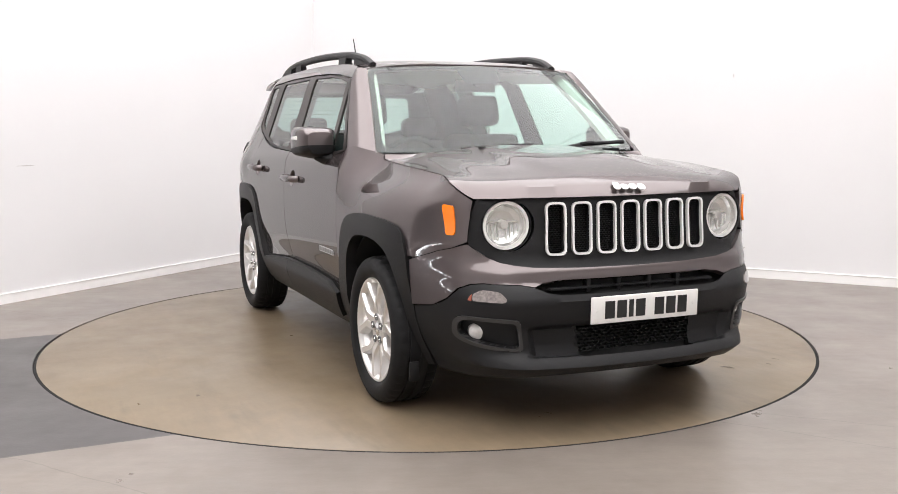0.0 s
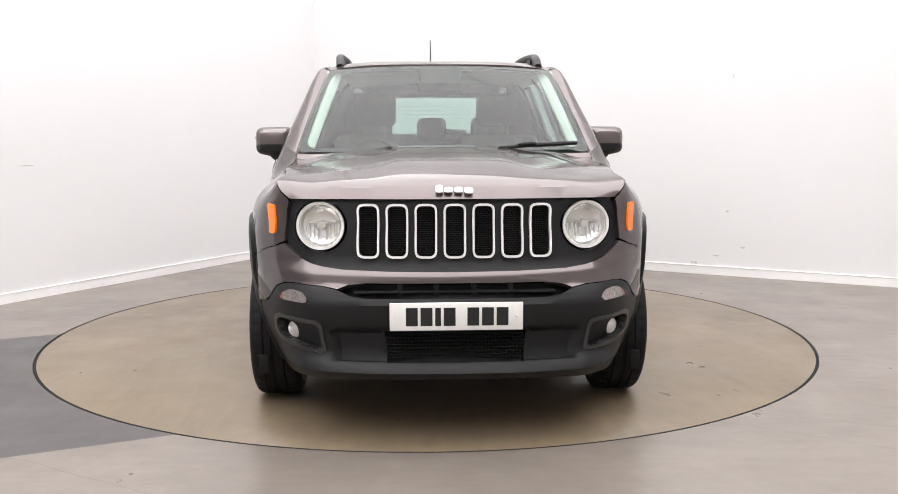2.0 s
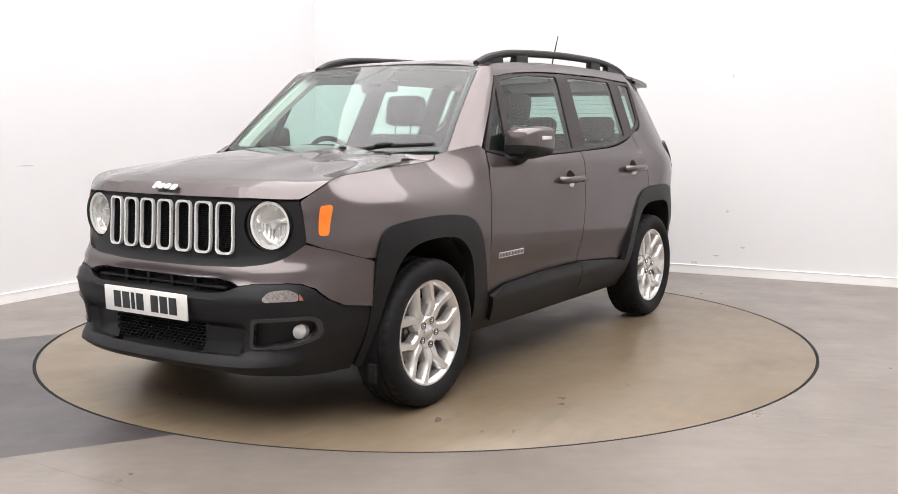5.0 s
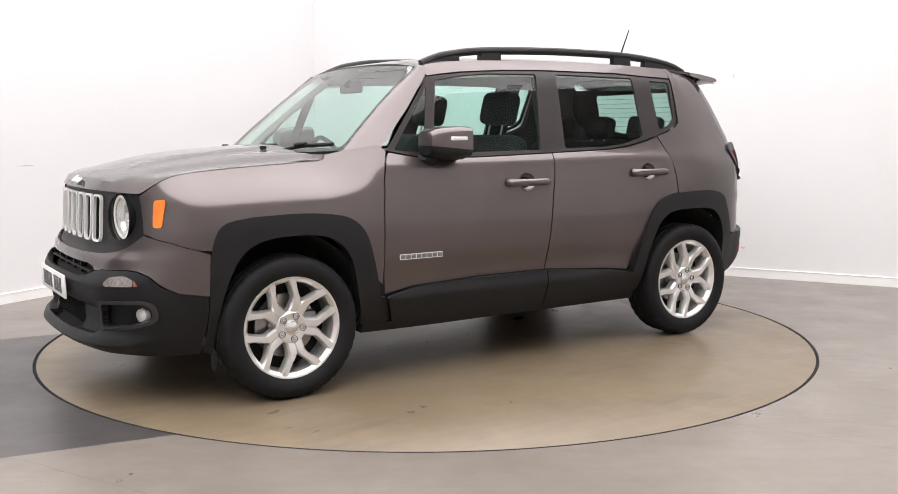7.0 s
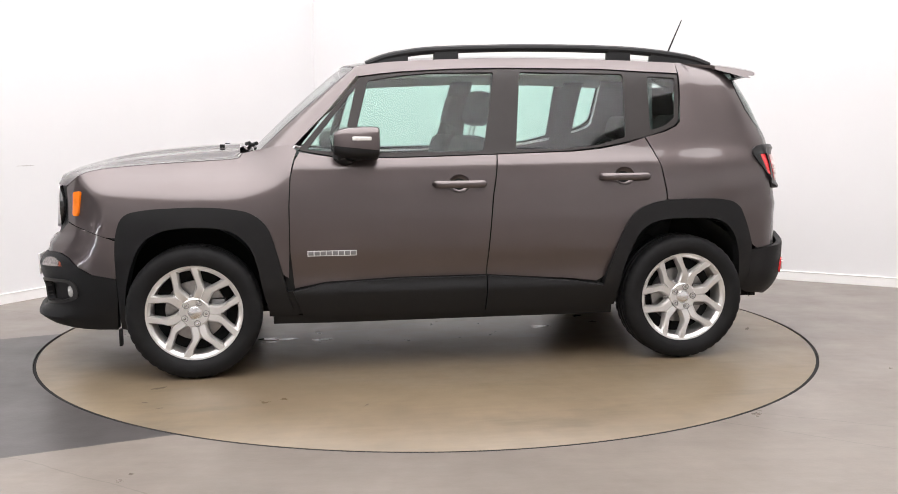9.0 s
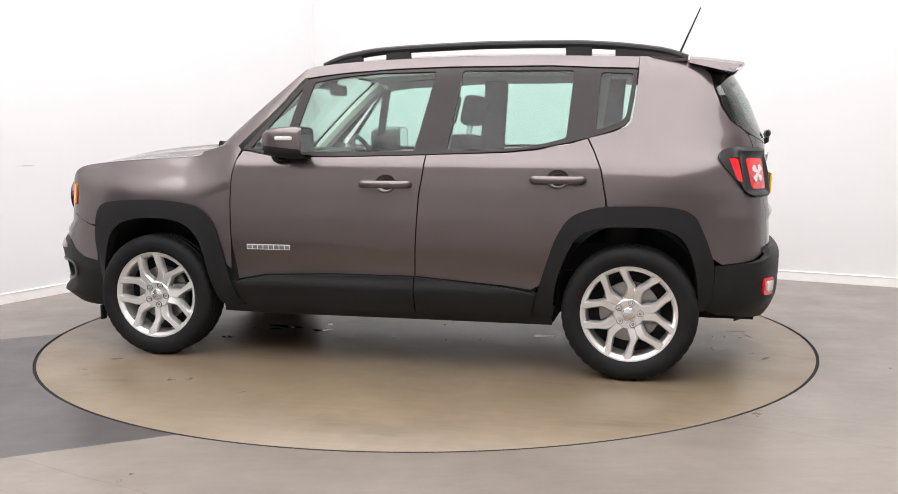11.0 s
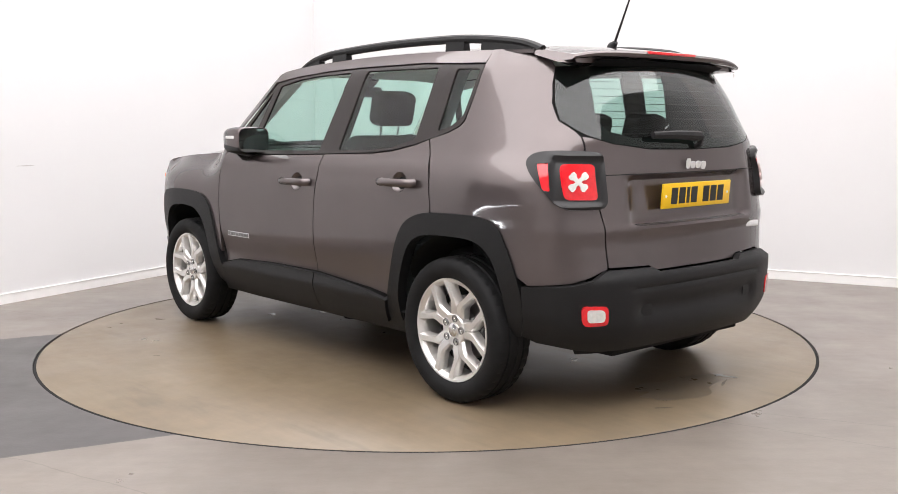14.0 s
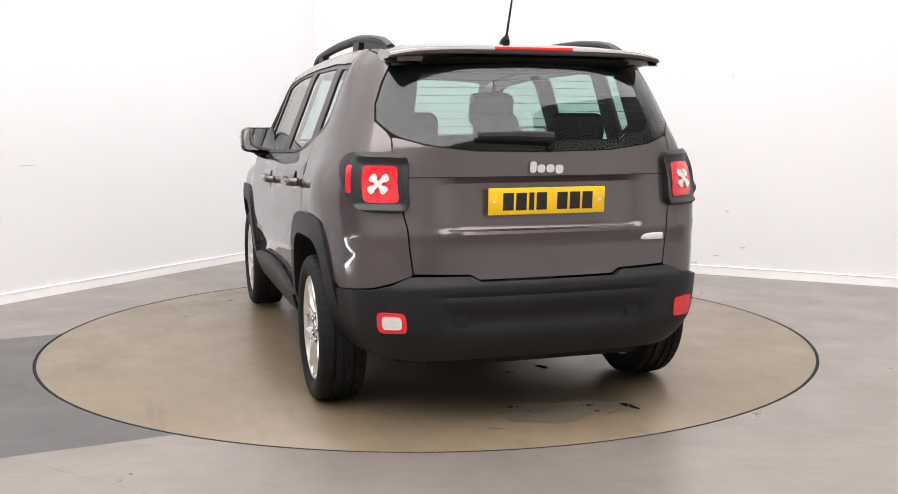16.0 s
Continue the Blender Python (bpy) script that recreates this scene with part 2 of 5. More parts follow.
def box(bm, x0, x1, y0, y1, z0, z1, bevel=0.0, m=None, segments=2):
    made = bmesh.ops.create_cube(bm, size=1)["verts"]
    for v in made:
        v.co = Vector((x0 + (x1 - x0) * (v.co.x + 0.5), y0 + (y1 - y0) * (v.co.y + 0.5), z0 + (z1 - z0) * (v.co.z + 0.5)))
    if bevel:
        edges = list({e for v in made for e in v.link_edges})
        made = list({v for f in bmesh.ops.bevel(bm, geom=edges, offset=bevel, segments=segments, affect="EDGES", profile=0.5)["faces"] for v in f.verts} | {v for v in made if v.is_valid})
    if m:
        for v in made:
            v.co = m @ v.co
    return made


def tube(bm, path, radius, sides=8, closed=False, squash=1.0):
    """A tube along a path of points."""
    pts = [Vector(p) for p in path]
    rings = []
    for i, p in enumerate(pts):
        a = pts[i - 1] if (i or closed) else p
        b = pts[(i + 1) % len(pts)] if (closed or i + 1 < len(pts)) else p
        d = (b - a).normalized()
        side = d.cross(Vector((0, 0, 1)))
        if side.length < 1e-3:
            side = d.cross(Vector((0, 1, 0)))
        side.normalize()
        up = side.cross(d)
        r = radius(i / max(len(pts) - 1, 1)) if callable(radius) else radius
        rings.append([bm.verts.new(p + side * math.cos(k * 2 * math.pi / sides) * r + up * math.sin(k * 2 * math.pi / sides) * r * squash) for k in range(sides)])
    n = len(rings)
    for i in range(n if closed else n - 1):
        for k in range(sides):
            bm.faces.new((rings[i][k], rings[i][(k + 1) % sides], rings[(i + 1) % n][(k + 1) % sides], rings[(i + 1) % n][k]))
    if not closed:
        bm.faces.new(rings[0][::-1])
        bm.faces.new(rings[-1])
    return bm


def lathe(bm, profile, segments=64, m=None, wave=None):
    """Profile of (radius, y) turned round the y axis."""
    rings = []
    for i, (r, y) in enumerate(profile):
        ring = []
        for k in range(segments):
            a = 2 * math.pi * k / segments
            rr = r + (wave(i, k) if wave else 0)
            ring.append(bm.verts.new((math.cos(a) * rr, y, math.sin(a) * rr)))
        rings.append(ring)
    for i in range(len(rings) - 1):
        for k in range(segments):
            bm.faces.new((rings[i][k], rings[i + 1][k], rings[i + 1][(k + 1) % segments], rings[i][(k + 1) % segments]))
    bm.normal_update()
    if m:
        for ring in rings:
            for v in ring:
                v.co = m @ v.co
    return rings


def slab(outline, thick):
    """A flat plate from an outline in xz, from y = 0 to y = thick, edges bevelled."""
    bm = bmesh.new()
    f = bm.faces.new([bm.verts.new((x, 0, z)) for x, z in outline])
    ext = bmesh.ops.extrude_face_region(bm, geom=[f])["geom"]
    for v in ext:
        if isinstance(v, bmesh.types.BMVert):
            v.co.y += thick
    bmesh.ops.recalc_face_normals(bm, faces=bm.faces)
    return bm


# ---------------------------------------------------------------- the room
def room():
    corner, da, db = Vector((-1.171, 4.291, 0)), Vector((-0.4993, -0.8665, 0)), Vector((0.8665, -0.4993, 0))
    far, deep, high, thick = 11.6, 14.0, 5.1, 0.15
    ends = {"wall_north_west": (corner, da, deep), "wall_north_east": (corner, db, far),
            "wall_south_east": (corner + db * far, da, deep), "wall_south_west": (corner + da * deep, db, far)}
    centre = corner + (da * deep + db * far) / 2
    for name, (p, d, length) in ends.items():
        out = Vector((d.y, -d.x, 0))
        if out.dot(p + d * length / 2 - centre) < 0:
            out = -out
        m = Matrix(((d.x, out.x, 0, p.x), (d.y, out.y, 0, p.y), (0, 0, 1, 0), (0, 0, 0, 1)))
        bm = bmesh.new()
        box(bm, -thick if out.dot(da) else 0, length + thick, 0, thick, -0.1, high, m=m)
        tagged(finish(name, bm, WALL), "plain white painted studio wall", "wall", kind="structure")
        bm = bmesh.new()
        box(bm, 0.012, length - 0.012, -0.012, -0.001, 0.001, 0.068, m=m)
        box(bm, 0.014, length - 0.014, -0.016, -0.001, 0.068, 0.078, 0.003, m=m)
        tagged(finish("baseboard", bm, SKIRT), "low white painted skirting board along the wall", "baseboard", kind="structure")
    bm = bmesh.new()
    m = Matrix(((da.x, db.x, 0, corner.x), (da.y, db.y, 0, corner.y), (0, 0, 1, 0), (0, 0, 0, 1)))
    box(bm, -0.2, deep + 0.2, -0.2, far + 0.2, high, high + 0.1, m=m)
    tagged(finish("ceiling", bm, CEILING), "plain pale grey painted ceiling", "ceiling", kind="structure")
    # floor with a round opening for the turntable
    bm = bmesh.new()
    n = 128
    inner = [bm.verts.new((RING_R * math.cos(2 * math.pi * k / n), RING_R * math.sin(2 * math.pi * k / n), 0)) for k in range(n)]
    low = [bm.verts.new((v.co.x, v.co.y, -0.08)) for v in inner]
    outer = [bm.verts.new((v.co.x * 7.0, v.co.y * 7.0, 0)) for v in inner]
    for k in range(n):
        j = (k + 1) % n
        bm.faces.new((inner[k], outer[k], outer[j], inner[j]))
        bm.faces.new((inner[j], low[j], low[k], inner[k]))
    bmesh.ops.recalc_face_normals(bm, faces=bm.faces)
    if bm.faces[0].normal.z < 0:
        bmesh.ops.reverse_faces(bm, faces=bm.faces)
    tagged(finish("floor", bm, FLOOR), "grey-beige sealed concrete floor with a dark strip", "floor", kind="structure")
    bm = bmesh.new()
    bmesh.ops.create_circle(bm, cap_ends=True, segments=64, radius=RING_R + 0.3, matrix=Matrix.Translation((0, 0, -0.085)))
    tagged(finish("turntable_pit", bm, VOID), "dark pit below the turntable", "pit", kind="structure")


def turntable():
    ob = new("turntable")
    tagged(ob, "round beige-grey floor turntable flush with the floor", "turntable")
    bm = bmesh.new()
    prof = [(0.0, 0.0), (1.2, 0.0), (RING_R - 0.021, 0.0), (RING_R - 0.018, -0.002), (RING_R - 0.018, -0.06)]
    rings = []
    n = 160
    centre = bm.verts.new((0, 0, 0))
    for r, z in prof[1:]:
        rings.append([bm.verts.new((r * math.cos(2 * math.pi * k / n), r * math.sin(2 * math.pi * k / n), z)) for k in range(n)])
    for k in range(n):
        bm.faces.new((centre, rings[0][k], rings[0][(k + 1) % n]))
        for a, b in zip(rings, rings[1:]):
            bm.faces.new((a[k], b[k], b[(k + 1) % n], a[(k + 1) % n]))
    part("deck", bm, DISC, ob)
    # near-black strip across the rim gap; the gap's shade is its colour
    bm = bmesh.new()
    a = [bm.verts.new(((RING_R - 0.0178) * math.cos(2 * math.pi * k / n), (RING_R - 0.0178) * math.sin(2 * math.pi * k / n), -0.0015)) for k in range(n)]
    b = [bm.verts.new(((RING_R - 0.0005) * math.cos(2 * math.pi * k / n), (RING_R - 0.0005) * math.sin(2 * math.pi * k / n), -0.012)) for k in range(n)]
    for k in range(n):
        bm.faces.new((a[k], b[k], b[(k + 1) % n], a[(k + 1) % n]))
    part("gap_shade", bm, VOID, ob, "near-black strip that paints the shade in the rim gap")
    return ob


def shutter_door():
    corner, da, db = Vector((-1.171, 4.291, 0)), Vector((-0.4993, -0.8665, 0)), Vector((0.8665, -0.4993, 0))
    m = Matrix(((da.x, db.x, 0, corner.x), (da.y, db.y, 0, corner.y), (0, 0, 1, 0), (0, 0, 0, 1)))
    slate = material("shutter_steel", (0.10, 0.10, 0.105), 0.45, 0.2, 0.08, 6)
    bm = bmesh.new()
    box(bm, 6.35, 6.45, 0.002, 0.08, 0.0, 2.5, 0.004, m)
    box(bm, 12.65, 12.75, 0.002, 0.08, 0.0, 2.5, 0.004, m)
    box(bm, 6.35, 12.75, 0.002, 0.12, 2.5, 2.75, 0.004, m)
    door = tagged(finish("door_1", bm, slate), "dark grey roller shutter door closed but for a gap", "door", kind="structure")
    for k in range(24):
        bm = bmesh.new()
        box(bm, 6.451, 12.649, 0.014, 0.045, 0.042 + k * 0.1023, 0.140 + k * 0.1023, 0.008, m)
        part("slat", bm, slate, door)
    daylight = material("daylight_gap", (0.8, 0.8, 0.8), 0.6, emit=((0.93, 0.96, 1.0), 32.0))
    bm = bmesh.new()
    box(bm, 6.451, 12.649, 0.016, 0.020, 0.006, 0.038, 0.0, m)
    part("daylight_gap", bm, daylight, door, "thin strip of daylight under the shutter")


room()
shutter_door()
TABLE = turntable()


def ceiling_lights():
    """A luminous ceiling of twelve thin-framed panels, three of them added as unseen fill."""
    light = material("diffuser_glow", (0.8, 0.8, 0.8), 0.6, emit=((1.0, 0.970, 0.976), GLOW))
    metal = material("light_frame", (0.8, 0.8, 0.8), 0.5, 0.3, 0.05, 10)
    first = new("ceiling_light")
    tagged(first, "large square luminous panel under the ceiling", "ceiling light", "luminous ceiling panels")
    half = 1.55
    bm = bmesh.new()
    box(bm, -half + 0.006, half - 0.006, -half + 0.006, half - 0.006, 0.0, 0.02)
    part("diffuser", bm, light, first, "glowing white diffuser")
    for k, (x0, x1, y0, y1) in enumerate(((-half, half, -half, -half + 0.005), (-half, half, half - 0.005, half), (-half, -half + 0.005, -half + 0.0055, half - 0.0055), (half - 0.005, half, -half + 0.0055, half - 0.0055))):
        bm = bmesh.new()
        box(bm, x0, x1, y0, y1, -0.004, 0.05)
        part("frame", bm, metal, first)
    turn = pose(0.3, -1.3, 5.045, 0, 0, 60.0)
    # the row at i = -2 is added to brighten the car's nose and tail
    spots = [(i * 3.105, j * 3.105) for i in (-2, -1, 0, 1) for j in (-1, 0, 1)]
    first.matrix_basis = turn @ Matrix.Translation((*spots[0], 0))
    for s in spots[1:]:
        copy_thing(first, turn @ Matrix.Translation((*s, 0)))


GLOW = 3.72
ceiling_lights()


# ---------------------------------------------------------------- the car's outer skin
# half plan of the body, from the middle of the nose round the left side to the middle of the tail
PLAN = smooth([(2.145, 0), (2.135, 0.25), (2.105, 0.45), (2.062, 0.59), (1.968, 0.692), (1.86, 0.760), (1.70, 0.834), (1.50, 0.885), (1.25, 0.90),
               (0.6, 0.90), (0, 0.90), (-0.7, 0.90), (-1.2, 0.897), (-1.5, 0.882), (-1.72, 0.85), (-1.86, 0.79), (-1.93, 0.71), (-1.98, 0.60),
               (-2.015, 0.45), (-2.035, 0.2), (-2.04, 0)], 6)
PLAN_U = [0.0]
for (ax_, ay_), (bx_, by_) in zip(PLAN, PLAN[1:]):
    PLAN_U.append(PLAN_U[-1] + math.hypot(bx_ - ax_, by_ - ay_))
PLAN_X, PLAN_Y = [p[0] for p in PLAN], [p[1] for p in PLAN]
U_END = PLAN_U[-1]
NOSE = table([(0.15, 2.00), (0.22, 2.06), (0.26, 2.125), (0.285, 2.150), (0.305, 2.155), (0.325, 2.142), (0.36, 2.108), (0.45, 2.112), (0.50, 2.130), (0.56, 2.14), (0.60, 2.12), (0.64, 2.085), (0.665, 2.085),
              (0.69, 2.065), (0.72, 2.042), (0.80, 2.035), (0.95, 2.026), (1.0, 2.008), (1.1, 1.96)])
TAIL = soft_table([(0.2, -1.91), (0.30, -1.93), (0.36, -1.968), (0.42, -1.990), (0.56, -1.995), (0.62, -1.993), (0.65, -1.990), (0.78, -1.985), (0.82, -1.995), (0.84, -1.985),
              (0.95, -1.972), (1.05, -1.962), (1.12, -1.955), (1.18, -1.95), (1.236, -1.925), (1.38, -1.868), (1.5, -1.80), (1.56, -1.76), (1.6, -1.72)], 0.014)
W_MID = soft_table([(0.2, 0.77), (0.28, 0.81), (0.36, 0.852), (0.45, 0.880), (0.62, 0.895), (0.735, 0.900), (0.80, 0.900), (0.95, 0.895), (1.03, 0.880), (1.08, 0.862),
               (1.13, 0.836), (1.25, 0.792), (1.38, 0.742), (1.50, 0.698), (1.54, 0.678), (1.565, 0.655), (1.59, 0.628), (1.605, 0.610), (1.65, 0.60)], 0.022)
W_FRONT = soft_table([(0.2, 0.77), (0.28, 0.81), (0.36, 0.852), (0.45, 0.880), (0.62, 0.895), (0.80, 0.90), (0.90, 0.888), (0.95, 0.868), (0.98, 0.842), (1.02, 0.790),
                 (1.05, 0.752), (1.09, 0.722), (1.13, 0.70), (1.6, 0.5)], 0.018)


def ease(v, a, b):
    t = min(max((v - a) / (b - a), 0.0), 1.0)
    return t * t * (3 - 2 * t)


def skin(u, z):
    """The body's skin: u runs round the plan from the nose (0), left side positive, right side negative."""
    s, u = (1 if u >= 0 else -1), abs(u)
    x, y = float(np.interp(u, PLAN_U, PLAN_X)), float(np.interp(u, PLAN_U, PLAN_Y))
    if u > U_END:
        y = U_END - u
    k = ease(x, 0.78, 1.12)
    w = (W_MID(z) * (1 - k) + W_FRONT(z) * k) / 0.90
    front = ease(x, 1.70, 2.14)
    w = 1 - (1 - w) * (1 - 0.85 * ease(x, 1.65, 1.95) * ease(z, 0.85, 0.93))
    back = ease(-x, 1.25, 1.75)
    return Vector((x + (NOSE(z) - 2.145) * front + (TAIL(z) + 2.04) * back, s * y * w, z))


def us(x):
    """u of a place on the flank."""
    i = [k for k in range(len(PLAN)) if -1.96 < PLAN_X[k] < 1.99]
    return float(np.interp(-x, [-PLAN_X[k] for k in i], [PLAN_U[k] for k in i]))


def uf(y):
    i = [k for k in range(len(PLAN)) if PLAN_X[k] > 1.6]
    return float(np.interp(abs(y), [PLAN_Y[k] for k in i], [PLAN_U[k] for k in i])) * (1 if y >= 0 else -1)


def ur(y):
    """u of a place on the tail; past the middle it runs on to the right side."""
    i = [k for k in range(len(PLAN)) if PLAN_X[k] < -1.6]
    v = float(np.interp(abs(y), [PLAN_Y[k] for k in i][::-1], [PLAN_U[k] for k in i][::-1]))
    return v if y >= 0 else 2 * U_END - v


def tail_skin(u, z):
    if u > U_END:
        p = skin(2 * U_END - u, z)
        return Vector((p.x, -p.y, p.z))
    return skin(u, z)


def right_skin(u, z):
    p = skin(u, z)
    return Vector((p.x, -p.y, p.z))


SIDES = ((skin, "left"), (right_skin, "right"))
CAR = new("car")
tagged(CAR, "dark grey-brown compact SUV with black plastic cladding and alloy wheels", "car")

flank = lambda pts: [(us(a), b) for a, b in pts]
nose = lambda pts: [(uf(a), b) for a, b in pts]
tail = lambda pts: [(ur(a), b) for a, b in pts]

HOOD_GAP = smooth([(1.040, 1.120), (1.058, 1.096), (1.16, 1.086), (1.385, 1.074), (1.512, 1.066), (1.70, 1.049), (1.83, 1.030), (1.91, 1.005), (1.965, 0.975)], 4)
FLARE_F_OUT = smooth([(1.660, 0.235), (1.660, 0.40), (1.657, 0.60), (1.642, 0.745), (1.60, 0.825), (1.50, 0.852), (1.373, 0.860), (1.238, 0.862), (1.10, 0.852), (0.992, 0.826), (0.915, 0.752),
                      (0.868, 0.607), (0.83, 0.44), (0.80, 0.335)], 4)
FLARE_F_IN = smooth([(1.628, 0.235), (1.622, 0.40), (1.588, 0.55), (1.53, 0.68), (1.44, 0.745), (1.296, 0.765), (1.13, 0.753), (1.037, 0.70), (0.984, 0.61), (0.946, 0.437), (0.915, 0.325)], 4)
FLARE_R_OUT = smooth([(-0.805, 0.335), (-0.83, 0.42), (-0.886, 0.594), (-0.931, 0.714), (-0.992, 0.804), (-1.086, 0.850), (-1.20, 0.866), (-1.40, 0.869), (-1.52, 0.862), (-1.61, 0.838), (-1.673, 0.761),
                      (-1.722, 0.62), (-1.735, 0.50), (-1.730, 0.345)], 4)
FLARE_R_IN = smooth([(-0.905, 0.325), (-0.925, 0.47), (-0.965, 0.592), (-1.026, 0.705), (-1.12, 0.757), (-1.281, 0.767), (-1.48, 0.757), (-1.59, 0.69), (-1.638, 0.56), (-1.657, 0.45), (-1.668, 0.345)], 4)


def between(points, lo, hi, key=0):
    return [p for p in points if lo <= p[key] <= hi]


def cup_ring(cx, z):
    return [(us(cx + 0.056 * math.cos(a)), z + 0.048 * math.sin(a)) for a in (2 * math.pi * i / 20 for i in range(20))]


def tuck(u, z):
    """Draws the lower ends of the arches in towards the tyres, flush with the bumpers."""
    x = float(np.interp(abs(u), PLAN_U, PLAN_X))
    front = -0.014 * ease(x, 1.42, 1.62) * (1 - ease(z, 0.36, 0.72))
    rear = -0.010 * ease(-x, 1.50, 1.68) * (1 - ease(-x, 1.76, 1.90)) * (1 - ease(z, 0.34, 0.66))
    return front * (1 - ease(x, 1.70, 1.92)) + rear


def arch(u, z):
    x = float(np.interp(abs(u), PLAN_U, PLAN_X))
    return tuck(u, z) - 0.011 * ease(abs(x), 1.62, 1.72 if x < 0 else 1.65) * (1 - ease(z, 0.48, 0.64))


def body_panels():
    for fn, side in SIDES:
        # front wing
        wing = nose([(0.672, 0.956), (0.682, 0.90), (0.688, 0.85), (0.690, 0.792)]) + flank([(1.90, 0.768), (1.826, 0.754), (1.70, 0.718)])
        wing += flank([p for p in FLARE_F_OUT if p[1] >= 0.48 and not (p[0] > 1.3 and p[1] < 0.71)])
        wing += flank([(0.819, 0.50), (0.814, 0.632), (0.814, 0.862), (0.805, 1.005), (0.785, 1.09), (0.767, 1.135), (0.80, 1.165), (0.88, 1.155), (0.98, 1.135)])
        wing += flank(HOOD_GAP)
        part("front_wing", panel_mesh(wing, fn, (0.035, 0.025), 0.02), PAINT, CAR)
        # doors
        front = [(0.752, 1.128), (0.66, 1.112), (0.56, 1.097), (0.24, 1.095), (-0.252, 1.108), (-0.240, 1.0), (-0.224, 0.904), (-0.203, 0.637), (-0.193, 0.487), (0.255, 0.486),
                 (0.633, 0.470), (0.790, 0.438), (0.808, 0.632), (0.808, 0.862), (0.799, 1.005), (0.778, 1.085)]
        door = part("front_door", panel_mesh(flank(front), fn, (0.05, 0.025), 0.02, bulge=crease, holes=[cup_ring(-0.0515, 0.963)]), PAINT, CAR)
        rear = [(-0.259, 1.109), (-0.247, 1.0), (-0.231, 0.904), (-0.210, 0.637), (-0.200, 0.487), (-0.655, 0.452), (-0.797, 0.433)]
        rear += [p for p in FLARE_R_OUT if p[1] > 0.44 and p[0] > -1.16]
        rear += [(-1.166, 0.866), (-1.164, 0.90), (-1.137, 1.042), (-1.10, 1.13), (-1.066, 1.192), (-0.978, 1.165), (-0.82, 1.135), (-0.665, 1.121)]
        rdoor = part("rear_door", panel_mesh(flank(rear), fn, (0.05, 0.025), 0.02, bulge=crease, holes=[cup_ring(-0.933, 0.993)]), PAINT, CAR)
        # rear quarter with the broad rear pillar
        q = [(-1.074, 1.195), (-1.107, 1.13), (-1.144, 1.042), (-1.171, 0.90), (-1.173, 0.868)]
        q = flank(q) + flank([p for p in FLARE_R_OUT if p[0] < -1.19 and p[1] > 0.60])
        q += tail([(0.835, 0.588), (0.725, 0.602), (0.655, 0.622), (0.571, 0.655), (0.580, 0.75), (0.591, 0.848), (0.628, 1.0), (0.678, 1.12), (0.700, 1.205)])
        q += tail([(0.722, 1.232), (0.777, 1.276), (0.791, 1.35), (0.783, 1.43), (0.762, 1.507), (0.775, 1.548), (0.80, 1.582)])
        q += flank([(-1.72, 1.594), (-1.62, 1.597), (-1.545, 1.599), (-1.40, 1.599), (-1.3185, 1.599), (-1.318, 1.53), (-1.30, 1.40), (-1.280, 1.278), (-1.255, 1.252), (-1.19, 1.224)])
        part("rear_quarter", panel_mesh(q, fn, (0.04, 0.03), 0.018, bulge=haunch), PAINT, CAR)
        # cant rail above the windows
        rail_hi = [(0.46, 1.550), (0.42, 1.572), (0.30, 1.588), (0.10, 1.602), (-0.3, 1.615), (-0.7, 1.615), (-1.0, 1.609), (-1.318, 1.598)]
        rail_lo = [(-1.31, 1.540), (-1.10, 1.548), (-0.864, 1.561), (-0.328, 1.563), (-0.05, 1.556), (0.22, 1.539), (0.34, 1.526), (0.44, 1.512)]
        part("cant_rail", panel_mesh(flank(rail_hi + rail_lo), fn, (0.06, 0.02), 0.015), PAINT, CAR)
        # black cladding
        cl1 = [(0.795, 0.434), (0.633, 0.466), (0.255, 0.482), (-0.194, 0.483), (-0.192, 0.305), (0.2, 0.303), (0.75, 0.31)]
        part("door_cladding", panel_mesh(flank(cl1), fn, (0.06, 0.0125), 0.02, 0.008, bulge=lambda a, b: 0.020 * ease(b, 0.478, 0.42)), PLASTIC, door, "matt black plastic cladding")
        cl2 = [(-0.200, 0.483), (-0.655, 0.448), (-0.795, 0.429), (-0.826, 0.42), (-0.795, 0.31), (-0.198, 0.305)]
        part("door_cladding", panel_mesh(flank(cl2), fn, (0.06, 0.0125), 0.02, 0.008, bulge=lambda a, b: 0.020 * ease(b, 0.478, 0.42)), PLASTIC, rdoor, "matt black plastic cladding")
        sill = [(0.895, 0.30), (0.55, 0.299), (-0.2, 0.30), (-0.895, 0.30), (-0.90, 0.252), (-0.2, 0.252), (0.55, 0.25), (0.90, 0.255)]
        part("sill", panel_mesh(flank(sill), fn, (0.1, 0.03), 0.05, 0.004), PLASTIC, CAR, "matt black plastic sill")
        part("wheel_arch_trim", panel_mesh(flank(FLARE_F_OUT + FLARE_F_IN[::-1]), fn, (0.025, 0.025), 0.055, 0.013, bulge=arch), PLASTIC, CAR, "matt black plastic wheel arch trim")
        part("wheel_arch_trim", panel_mesh(flank(FLARE_R_OUT + FLARE_R_IN[::-1]), fn, (0.025, 0.025), 0.055, 0.013, bulge=arch), PLASTIC, CAR, "matt black plastic wheel arch trim")
